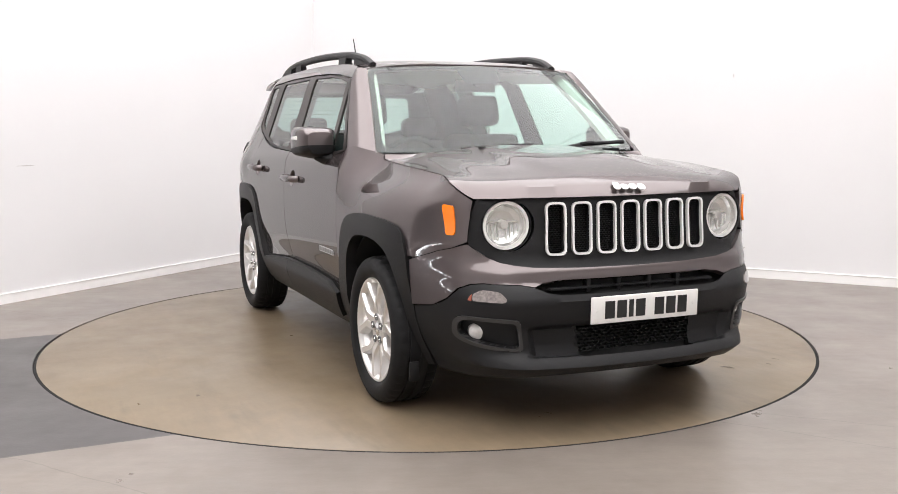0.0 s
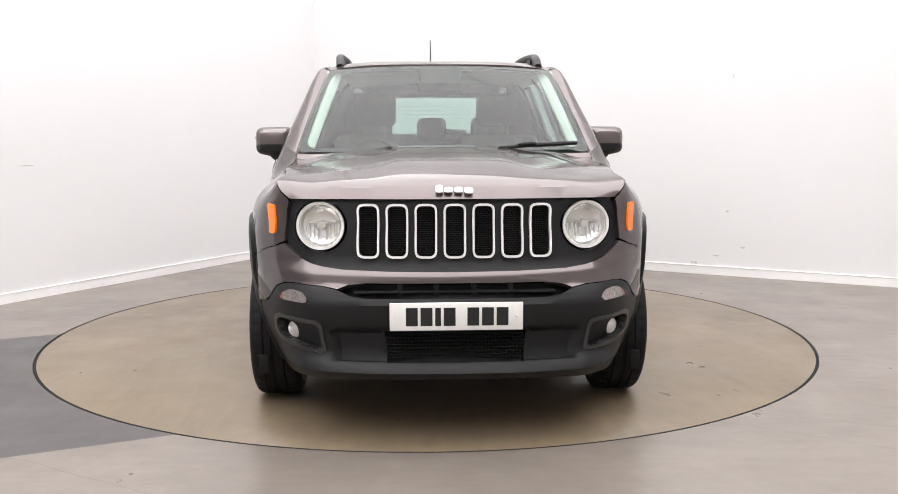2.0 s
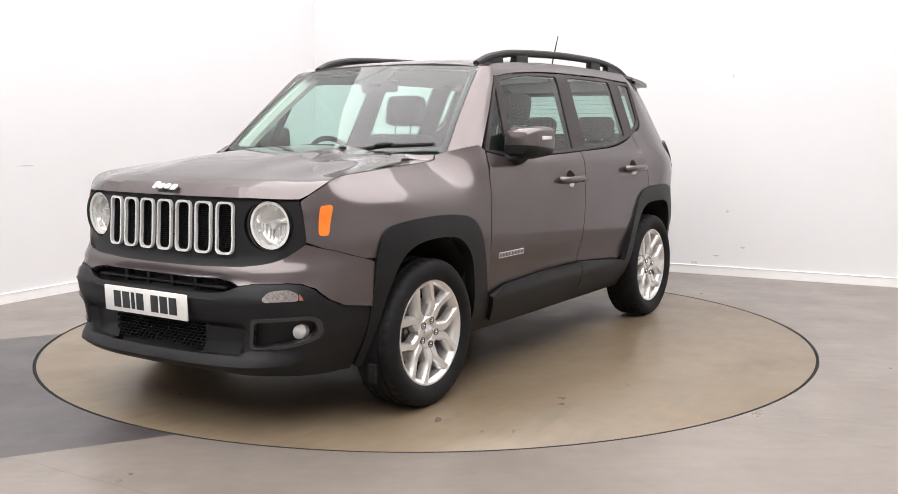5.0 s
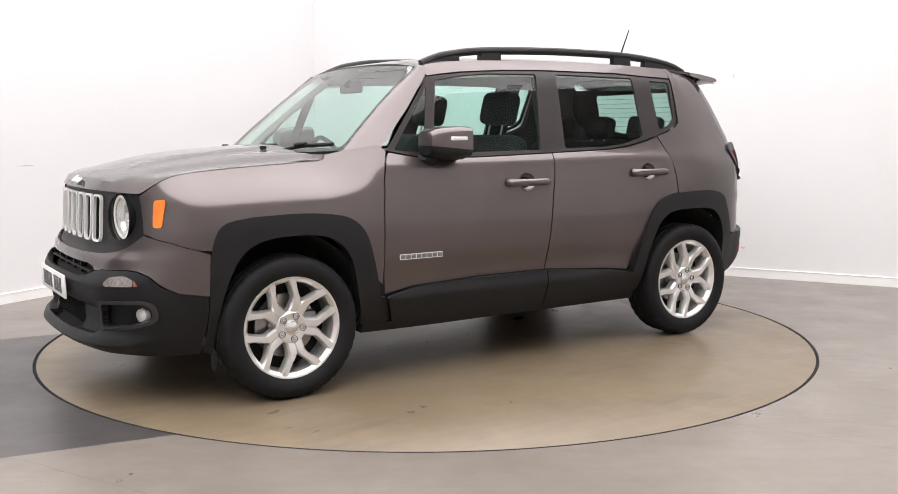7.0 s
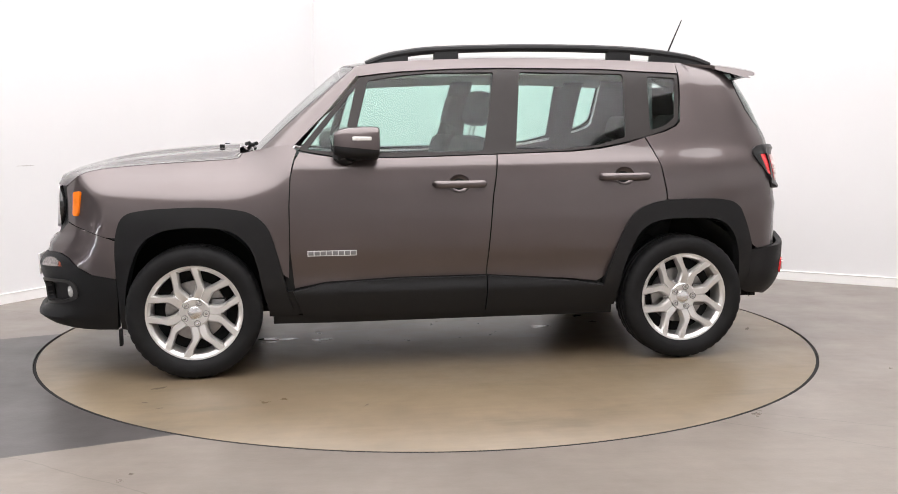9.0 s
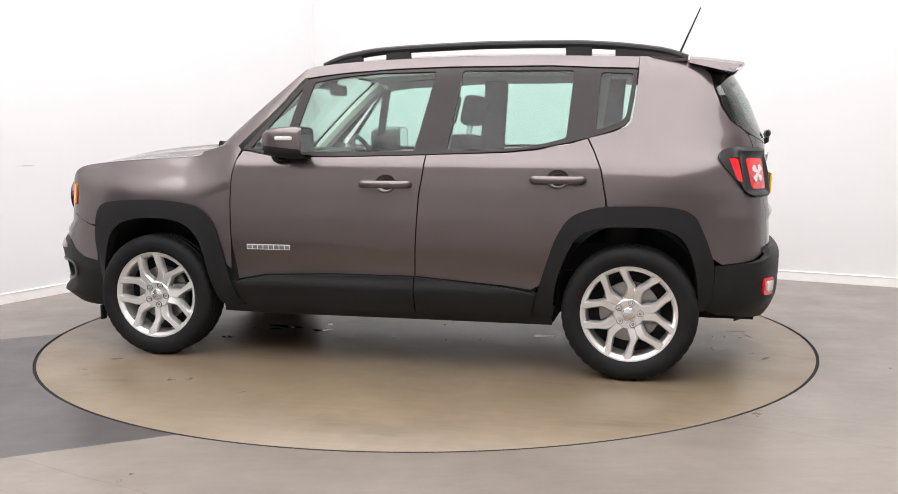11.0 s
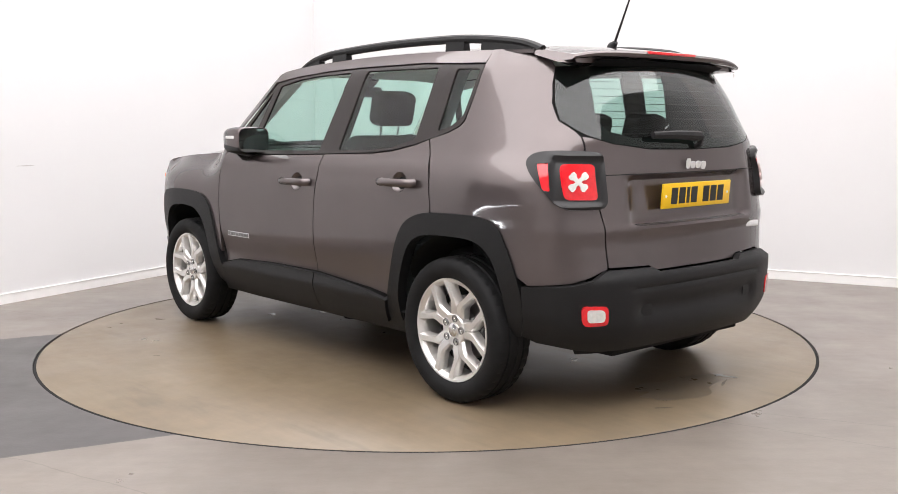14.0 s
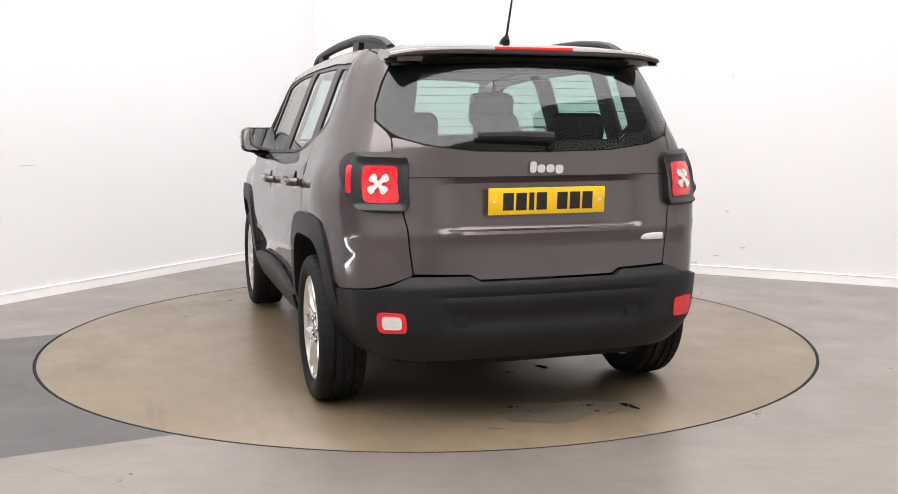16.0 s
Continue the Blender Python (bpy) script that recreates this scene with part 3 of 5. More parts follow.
        foot = [(0.826, 0.43), (0.800, 0.433), (0.755, 0.31), (0.78, 0.302), (0.91, 0.302), (0.93, 0.36)]
        part("arch_foot", panel_mesh(flank(foot), fn, (0.03, 0.03), 0.02, 0.006), PLASTIC, CAR)
        foot = [(-0.832, 0.42), (-0.800, 0.425), (-0.770, 0.31), (-0.79, 0.302), (-0.905, 0.302), (-0.92, 0.36)]
        part("arch_foot", panel_mesh(flank(foot), fn, (0.03, 0.03), 0.02, 0.006), PLASTIC, CAR)
        # black window surround with its panes
        tri = [(0.715, 1.142), (0.545, 1.125), (0.458, 1.458)]
        gf = rounded([(0.495, 1.122), (-0.188, 1.130), (-0.272, 1.540), (0.05, 1.535), (0.22, 1.520), (0.395, 1.490)], 0.012, 2)
        gr = rounded([(-0.360, 1.136), (-0.62, 1.139), (-0.80, 1.155), (-0.962, 1.197), (-0.985, 1.535), (-0.412, 1.543)], 0.015, 2)
        gq = rounded([(-1.105, 1.232), (-1.19, 1.257), (-1.250, 1.300), (-1.282, 1.515), (-1.120, 1.523)], 0.015, 2)
        dlo = [(0.758, 1.140), (0.66, 1.122), (0.562, 1.105), (0.242, 1.103), (-0.265, 1.116), (-0.665, 1.130), (-0.82, 1.146), (-0.978, 1.176), (-1.10, 1.206), (-1.185, 1.232), (-1.245, 1.258), (-1.268, 1.285),
               (-1.29, 1.40), (-1.306, 1.533), (-1.10, 1.542), (-0.864, 1.555), (-0.328, 1.557), (-0.05, 1.550), (0.22, 1.533), (0.34, 1.520), (0.438, 1.506), (0.58, 1.345), (0.70, 1.205)]
        holes = [[(us(a), b) for a, b in h] for h in (tri, gf, gr, gq)]
        part("window_surround", panel_mesh(flank(dlo), fn, (0.06, 0.05), 0.012, -0.004, holes), PILLAR, CAR, "black window frames")
        for nm, h, owner in (("quarter_light", tri, door), ("door_glass", gf, door), ("door_glass", gr, rdoor), ("quarter_glass", gq, CAR)):
            grown = [(a, b) for a, b in h]
            g = part(nm, panel_mesh(flank(grown), fn, (0.08, 0.06), 0.0, -0.010), GLASS, owner, "green-tinted glass")
            g.visible_shadow = False
        # dark inner lining below the windows
        lining = [(0.70, 1.09), (0.24, 1.088), (-0.26, 1.10), (-0.66, 1.115), (-0.98, 1.16), (-1.2, 1.22), (-1.29, 1.27), (-1.315, 1.55), (-1.72, 1.55)]
        inner = [(0.84, 0.30), (0.84, 1.05)] + lining + [(-1.60, 0.80), (-1.0, 0.80), (-0.86, 0.60), (-0.84, 0.30)]
        part("inner_lining", panel_mesh(flank(inner), fn, (0.1, 0.06), 0.0, -0.05), TRIM, CAR, "dark trim inside the body")
        # near-black sheet behind the panels puts shade into the shut gaps
        backing = [(0.92, 0.28), (0.93, 0.9), (1.6, 0.9), (1.60, 0.6), (1.72, 0.6), (1.80, 0.94), (1.2, 1.03), (0.86, 1.08), (0.24, 1.07), (-0.6, 1.09), (-1.1, 1.17), (-1.17, 0.9), (-1.0, 0.88), (-0.86, 0.7), (-0.80, 0.28)]
        part("gap_backing", panel_mesh(flank(backing), fn, (0.1, 0.05), 0.0, -0.022), VOID, CAR, "near-black backing that paints the shade in the panel gaps")


def crease(u, z):
    """The soft hollow along the lower flank."""
    return -0.022 * math.exp(-((z - 0.490) / 0.115) ** 2) + 0.006 * math.exp(-((z - 1.06) / 0.03) ** 2)


def haunch(u, z):
    x = float(np.interp(u, PLAN_U, PLAN_X))
    return 0.018 * math.exp(-((z - 1.00) / 0.13) ** 2) * ease(-x, 1.2, 1.55) * (1 - ease(-x, 1.8, 1.95))


def mirrored(half):
    """A closed outline from its left half, given from the middle's top to the middle's bottom."""
    return half + [(-a, b) for a, b in half[::-1]]


SLOT_Y = [(-3 + k) * 0.1153 for k in range(7)]
LAMP_Y, LAMP_Z = 0.538, 0.857


def front_end():
    top = [(0, 0.682), (0.25, 0.684), (0.45, 0.690), (0.53, 0.700), (0.580, 0.711), (0.625, 0.731), (0.658, 0.756), (0.690, 0.783)]
    side = [(us(1.90), 0.765), (us(1.826), 0.751), (us(1.70), 0.715), (us(1.655), 0.700), (us(1.660), 0.512)]
    low = [(0.846, 0.513), (0.800, 0.529), (0.768, 0.561), (0.735, 0.608), (0.697, 0.628), (0.655, 0.633), (0.527, 0.628), (0.47, 0.618), (0.43, 0.632), (0.36, 0.640), (0, 0.640)]
    left = nose(top) + side + nose(low)
    outline = left + [(-a, b) for a, b in left[::-1]]
    bumper = part("front_bumper", panel_mesh(outline, skin, (0.035, 0.02), 0.02), PAINT, CAR)
    # black lower bumper with its openings
    top = [(0, 0.585), (0.36, 0.585), (0.42, 0.593), (0.47, 0.614), (0.527, 0.625), (0.655, 0.630), (0.695, 0.624), (0.732, 0.605), (0.765, 0.558), (0.797, 0.526), (0.843, 0.510)]
    side = [(us(1.664), 0.506), (us(1.664), 0.40), (us(1.68), 0.23)]
    low = [(0.80, 0.228), (0.72, 0.236), (0.60, 0.246), (0.45, 0.256), (0.3, 0.262), (0, 0.265)]
    left = nose(top) + side + nose(low)
    outline = left + [(-a, b) for a, b in left[::-1]]
    fog = rounded([(0.736, 0.486), (0.552, 0.479), (0.552, 0.368), (0.69, 0.384), (0.745, 0.412)], 0.03, 4)
    holes = [nose([(-0.292, 0.332), (0.292, 0.332), (0.292, 0.445), (-0.292, 0.445)]), nose(fog), [(-a, b) for a, b in nose(fog)]]

    def shape(u, z):
        y = abs(skin(u, z).y)
        return tuck(u, z) + 0.012 * math.exp(-((z - 0.30) / 0.018) ** 2) * (1 - ease(y, 0.6, 0.75)) - 0.030 * ease(z, 0.335, 0.35) * (1 - ease(z, 0.445, 0.46)) * (1 - ease(y, 0.47, 0.49))
    low_bumper = part("lower_bumper", panel_mesh(outline, skin, (0.03, 0.018), 0.03, 0.0, holes, bulge=shape), PLASTIC, CAR, "matt black plastic lower bumper")
    # dark grille behind the openings, with its bars
    bm = panel_mesh(nose([(-0.60, 0.56), (-0.60, 0.66), (0.60, 0.66), (0.60, 0.56)]), skin, (0.06, 0.05), 0.0, -0.06)
    part("upper_intake", bm, VOID, low_bumper)
    for y in (-0.22, -0.075, 0.075, 0.22):
        bm = bmesh.new()
        box(bm, 2.03, 2.065, y - 0.010, y + 0.010, 0.583, 0.642, 0.003)
        part("intake_bar", bm, PLASTIC, low_bumper)
    bm = bmesh.new()
    box(bm, 2.035, 2.068, -0.40, 0.40, 0.598, 0.608, 0.003)
    part("intake_bar", bm, PLASTIC, low_bumper)
    bm = panel_mesh(nose([(-0.34, 0.31), (-0.34, 0.46), (0.34, 0.46), (0.34, 0.31)]), skin, (0.06, 0.05), 0.0, -0.06)
    part("lower_intake", bm, VOID, low_bumper)
    bm = bmesh.new()
    for row in range(8):
        z = 0.340 + row * 0.0135
        for k in range(20):
            y = -0.272 + k * 0.0280 + (0.0140 if row % 2 else 0)
            if y < 0.275:
                box(bm, 2.045, 2.070, y - 0.0115, y + 0.0115, z - 0.0016, z + 0.0016)
                box(bm, 2.045, 2.070, y - 0.0152, y - 0.0124, z, z + 0.0135)
    tagged(part("honeycomb", bm, VOID, low_bumper), kind="stuff")
    for s in (1, -1):
        fn = skin if s > 0 else right_skin
        # fog lamp nook
        bezel = rounded([(0.748, 0.500), (0.538, 0.492), (0.538, 0.352), (0.697, 0.371), (0.760, 0.404)], 0.035, 4)
        nook = part("fog_lamp_bezel", panel_mesh(nose(bezel), fn, (0.04, 0.03), 0.03, 0.008, [nose(fog)]), BEZEL, low_bumper)
        part("fog_lamp_recess", panel_mesh(nose(bezel), fn, (0.04, 0.03), 0.0, -0.035), PLASTIC, nook)
        bm = bmesh.new()
        lathe(bm, [(0.0, 0.018), (0.020, 0.016), (0.034, 0.007), (0.040, -0.008), (0.042, -0.04)], 28)
        lamp = part("fog_lamp", bm, CLEARLENS, low_bumper, "round clear fog lamp")
        lamp.matrix_basis = Matrix.Translation((1.908, s * 0.648, 0.430)) @ pose(0, 0, 0, 0, 0, -90 + s * 25)
        # daytime lamp above it
        drl = rounded([(0.700, 0.562), (0.60, 0.560), (0.590, 0.574), (0.608, 0.600), (0.662, 0.607), (0.694, 0.592)], 0.010, 2)
        part("daytime_lamp", panel_mesh(nose(drl), fn, (0.03, 0.02), 0.012, 0.005), LAMP_GREY, low_bumper, "small clear lamp")
        drl2 = [(0.712, 0.564), (0.702, 0.563), (0.697, 0.590), (0.705, 0.580)]
        part("side_reflector", panel_mesh(nose(drl2), fn, (0.03, 0.02), 0.012, 0.005), AMBER_DARK, low_bumper, "small dull amber lamp end")
        bm = bmesh.new()
        box(bm, 1.640, 1.655, s * 0.822 - 0.022, s * 0.822 + 0.022, 0.175, 0.26, 0.004)
        part("air_deflector", bm, RUBBER, low_bumper, "short black rubber flap before the wheel")
        # amber side indicator
        ind = rounded([(us(1.912), 0.937), (us(1.844), 0.942), (us(1.870), 0.818), (us(1.919), 0.818)], 0.016, 3)
        part("side_indicator", panel_mesh(ind, fn, (0.02, 0.02), 0.015, 0.008), ORANGE, CAR, "amber side indicator")
    # grille
    half = nose([(0, 0.973), (0.50, 0.973), (0.66, 0.970)]) + nose([(0.680, 0.90), (0.690, 0.85), (0.692, 0.80), (0.682, 0.768), (0.655, 0.742), (0.620, 0.720), (0.57, 0.702), (0.50, 0.692), (0.25, 0.686), (0, 0.684)])
    outline = half + [(-a, b) for a, b in half[::-1]]
    slots, frames = [], []
    for y in SLOT_Y:
        slots.append(rounded([(uf(y - 0.0365), 0.742), (uf(y + 0.0365), 0.742), (uf(y + 0.0365), 0.940), (uf(y - 0.0365), 0.940)], 0.022, 4))
        frames.append(rounded([(uf(y - 0.0450), 0.7325), (uf(y + 0.0450), 0.7325), (uf(y + 0.0450), 0.9495), (uf(y - 0.0450), 0.9495)], 0.03, 4))
    rounds = [[(uf(s * (LAMP_Y + 0.1045 * math.cos(a * math.pi / 12))), LAMP_Z + 0.1045 * math.sin(a * math.pi / 12)) for a in range(24)] for s in (1, -1)]
    grille = part("grille", panel_mesh(outline, skin, (0.04, 0.03), 0.02, -0.016, slots + [r for r in rounds]), PLASTIC, CAR, "black seven-slot grille panel with round headlamps")
    part("grille_backing", panel_mesh(outline, skin, (0.06, 0.04), 0.0, -0.10), VOID, grille)
    for sl, fr, y in zip(slots, frames, SLOT_Y):
        part("slot_frame", panel_mesh(fr, skin, (0.02, 0.02), 0.014, 0.002, [sl]), SLOT_SILVER, grille, "satin silver slot frame")
        bm = bmesh.new()
        for row in range(22):
            z = 0.748 + row * 0.0088
            for k in range(5):
                yy = y - 0.032 + k * 0.0145 + (0.00725 if row % 2 else 0)
                if abs(yy - y) < 0.036:
                    xx = skin(uf(yy), z).x - 0.034
                    box(bm, xx, xx + 0.008, yy - 0.0055, yy + 0.0055, z - 0.0012, z + 0.0012)
                    box(bm, xx, xx + 0.008, yy - 0.0078, yy - 0.0062, z, z + 0.0088)
        tagged(part("slot_mesh", bm, PLASTIC, grille), kind="stuff")
    for s in (1, -1):
        headlamp(s)


def headlamp(s):
    x = skin(uf(LAMP_Y), LAMP_Z).x
    lamp = new("headlamp")
    lamp.parent = CAR
    tagged(lamp, "round clear headlamp with a chrome reflector")
    lamp.matrix_basis = Matrix.Translation((x - 0.038, s * LAMP_Y, LAMP_Z)) @ pose(0, 0, 0, 0, 0, -90 + s * 7)
    bm = bmesh.new()
    lathe(bm, [(0.1045, 0.02), (0.1025, 0.0), (0.1005, -0.004), (0.099, -0.03)], 56)
    part("lamp_ring", bm, GLOSSBLACK, lamp)
    bm = bmesh.new()
    lathe(bm, [(0.099, 0.002), (0.098, 0.010), (0.087, 0.010), (0.085, -0.006), (0.084, -0.03)], 56)
    part("light_guide", bm, PLATE_W, lamp, "pale ring round the lamp")
    bm = bmesh.new()
    lathe(bm, [(0.086, -0.008), (0.076, -0.030), (0.055, -0.044), (0.028, -0.050), (0.0, -0.050)], 48, wave=lambda i, k: 0.0015 * (k % 4 < 2))
    part("reflector", bm, REFLECTOR, lamp, angle=15)
    bm = bmesh.new()
    for k in range(-4, 5):
        w = math.sqrt(max(0.0, 0.074**2 - (k * 0.0165) ** 2))
        if k:
            box(bm, k * 0.0165 - 0.0012, k * 0.0165 + 0.0012, -0.05, -0.030, -w * 0.9, 0.0, 0.0005)
    part("flutes", bm, SLOT_SILVER, lamp)
    bm = bmesh.new()
    lathe(bm, [(0.0, -0.008), (0.016, -0.010), (0.020, -0.02), (0.020, -0.07)], 24)
    box(bm, -0.060, 0.060, -0.045, -0.030, 0.008, 0.014, 0.002)
    part("bulb_shield", bm, ALLOY, lamp)
    bm = bmesh.new()
    lathe(bm, [(0.0, 0.022), (0.04, 0.019), (0.07, 0.013), (0.09, 0.005), (0.100, -0.003)], 48)
    g = part("lens", bm, CLEARGLASS, lamp)
    g.visible_shadow = False


REFLECTOR = material("lamp_reflector", (0.93, 0.93, 0.92), 0.16, 0.7, 0.06, 40)
CLEARGLASS = glass_material("lamp_glass", (0.93, 0.93, 0.92), 0.10, 1.4)


HOOD_SOFT = soft_table([(-0.2, 0.961), (0.03, 1.014), (0.065, 1.034), (0.135, 1.056), (0.255, 1.081), (0.405, 1.103), (0.555, 1.121), (0.785, 1.140), (0.95, 1.147)], 0.05)


def HOOD_D(d):
    k = ease(d, 0.0, 0.09)
    return (0.968 + 0.046 * min(d / 0.035, 1.0) ** 0.5) * (1 - k) + HOOD_SOFT(d) * k



HOOD_RIM = [skin(us(a), b) for a, b in HOOD_GAP] + [skin(uf(0.672), 0.962)]
HOOD_RIM = [p for p in HOOD_RIM][::-1]
RIM_R = [0.0]
for p_, q_ in zip(HOOD_RIM, HOOD_RIM[1:]):
    RIM_R.append(RIM_R[-1] + (q_ - p_).length)
RIM_R = [v / RIM_R[-1] for v in RIM_R]


def hood_rim(r):
    return Vector([float(np.interp(r, RIM_R, [p[k] for p in HOOD_RIM])) for k in range(3)])


def hood_edge(y):
    return skin(uf(y), 0.965).x + 0.004


def hood_z(d, y):
    a = abs(y)
    bulge = 0.014 * (1 - ease(a, 0.22, 0.36)) * ease(d, 0.05, 0.45)
    return HOOD_D(d) - 0.040 * (a / 0.72) ** 2.6 * ease(d, 0.0, 0.2) + bulge


def hood_map(s, r):
    """s across (-1 to 1), r from the nose to the screen."""
    rim = hood_rim(r)
    y = s * (rim.y - 0.001)
    xf = hood_edge(s * HOOD_RIM[0].y)
    x = xf + (1.07 - 0.02 * s * s - xf) * r
    d = max(xf - x, 0.0)
    side = hood_edge(HOOD_RIM[0].y)
    x += abs(s) ** 4 * (rim.x - (side + (1.05 - side) * r))
    k = ease(abs(s), 0.66, 1.0)
    z = hood_z(d, y) * (1 - k) + (rim.z + 0.003) * k
    return Vector((x, y, z))


def windscreen_map(s, r):
    x = 1.005 + (0.505 - 1.005) * r - 0.045 * s * s + 0.004 * math.sin(math.pi * r)
    y = s * (0.735 + (0.605 - 0.735) * r)
    z = 1.128 + (1.582 - 1.128) * r + 0.011 * math.sin(math.pi * r) - 0.022 * s * s * r
    return Vector((x, y, z))


ROOF_C = soft_table([(0.56, 1.572), (0.5, 1.592), (0.42, 1.607), (0.3, 1.620), (0.1, 1.634), (-0.2, 1.645), (-0.4, 1.648), (-0.7, 1.647), (-1.0, 1.641), (-1.3, 1.630), (-1.55, 1.617), (-1.75, 1.602), (-2.0, 1.575)], 0.05)


def roof_map(x, y):
    return Vector((x - 0.05 * (abs(y) / 0.6) ** 2 * ease(x, 0.2, 0.55), y, ROOF_C(x) - 0.032 * (abs(y) / 0.612) ** 4))


def top_panels():
    hood = part("bonnet", panel_mesh([(-0.995, 0.0), (0.995, 0.0), (0.995, 1.0), (-0.995, 1.0)], hood_map, (0.045, 0.03), 0.02), PAINT, CAR)
    for y in (-0.27, 0.27):
        bm = bmesh.new()
        p = hood_map(y / 0.72, 0.9)
        box(bm, p.x - 0.014, p.x + 0.014, y - 0.014, y + 0.014, p.z - 0.006, p.z + 0.010, 0.003)
        part("washer_jet", bm, PLASTIC, hood)
    # emblem shapes on the bonnet's nose
    emblem(hood, Matrix.Translation((2.026, 0, 0.993)) @ pose(0, 0, 0, -50, 0, 90), 0.150, 0.042)
    # cowl
    cowl = [(-0.93, -0.08), (0.93, -0.08), (0.96, 0.03), (-0.96, 0.03)]
    part("cowl", panel_mesh(cowl, windscreen_map, (0.1, 0.04), 0.02, -0.012), PLASTIC, CAR)
    # windscreen: black band round a clear pane
    out = rounded([(-1.0, 0.0), (1.0, 0.0), (1.0, 1.0), (-1.0, 1.0)], 0.05, 4)
    clear = rounded([(-0.955, 0.05), (0.955, 0.05), (0.955, 0.962), (-0.955, 0.962)], 0.09, 5)
    ws = part("windscreen", panel_mesh(out, windscreen_map, (0.1, 0.08), 0.0, 0.0), SCREEN, CAR, "green-tinted windscreen")
    ws.visible_shadow = False
    part("screen_band", panel_mesh(out, windscreen_map, (0.1, 0.08), 0.0, -0.006, [clear]), BAND, ws, "black printed band")
    roof = part("roof", panel_mesh([(0.50, -0.607), (0.50, 0.607), (-1.54, 0.607), (-1.54, -0.607)], roof_map, (0.07, 0.06), 0.015), PAINT, CAR)
    part("headliner", panel_mesh([(0.47, -0.60), (0.47, 0.60), (-1.70, 0.60), (-1.70, -0.60)], roof_map, (0.15, 0.1), 0.0, -0.045), HEADLINER, CAR, "pale grey headlining")
    # windscreen pillars
    for s in (1, -1):
        bm = bmesh.new()
        rows = []
        n = 16
        for i in range(n + 1):
            r = i / n
            a = windscreen_map(1.006, r * 1.0)
            bx, bz = table([(0, 0.79), (0.5, 0.594), (0.9, 0.452), (1, 0.42)])(r), table([(0, 1.150), (0.5, 1.348), (0.9, 1.513), (1, 1.548)])(r)
            b = skin(us(bx), bz)
            row = []
            for k in range(7):
                t = k / 6
                p = a.lerp(b, t) + Vector((0.5, 0.6, 0.45)).normalized() * 0.020 * math.sin(math.pi * t)
                row.append(bm.verts.new((p.x, p.y * s, p.z)))
            rows.append(row)
        for i in range(n):
            for k in range(6):
                f = (rows[i][k], rows[i + 1][k], rows[i + 1][k + 1], rows[i][k + 1])
                bm.faces.new(f if s < 0 else f[::-1])
        part("screen_pillar", bm, PAINT, CAR)
        bm = bmesh.new()
        tube(bm, [(windscreen_map(0.985, r).x - 0.05, s * (windscreen_map(0.985, r).y - 0.012), windscreen_map(0.985, r).z - 0.03) for r in (0.0, 0.25, 0.5, 0.75, 1.0)], 0.045, 8)
        part("pillar_trim", bm, HEADLINER, CAR, "pale pillar trim")


def emblem(owner, m, w, h):
    """Four raised rounded blocks of bright metal, drawn as plain shapes."""
    bm = bmesh.new()
    x = -w / 2
    for wide, tall, drop in ((0.20, 1.0, 0.0), (0.25, 0.72, 0.0), (0.25, 0.72, 0.0), (0.25, 0.80, -0.12)):
        ww, hh, z0 = wide * w * 0.94, tall * h, drop * h
        outer = rounded([(x, z0), (x + ww, z0), (x + ww, z0 + hh), (x, z0 + hh)], 0.4 * ww, 4)
        loops = [[bm.verts.new((a, y, b)) for a, b in outer] for y in (0.001, -0.0035)]
        for k in range(len(outer)):
            j = (k + 1) % len(outer)
            bm.faces.new((loops[0][k], loops[0][j], loops[1][j], loops[1][k]))
        bm.faces.new(loops[1])
        x += wide * w * 1.08
    bmesh.ops.recalc_face_normals(bm, faces=bm.faces)
    for v in bm.verts:
        v.co = m @ v.co
    part("emblem", bm, BADGE, owner, "bright raised emblem")


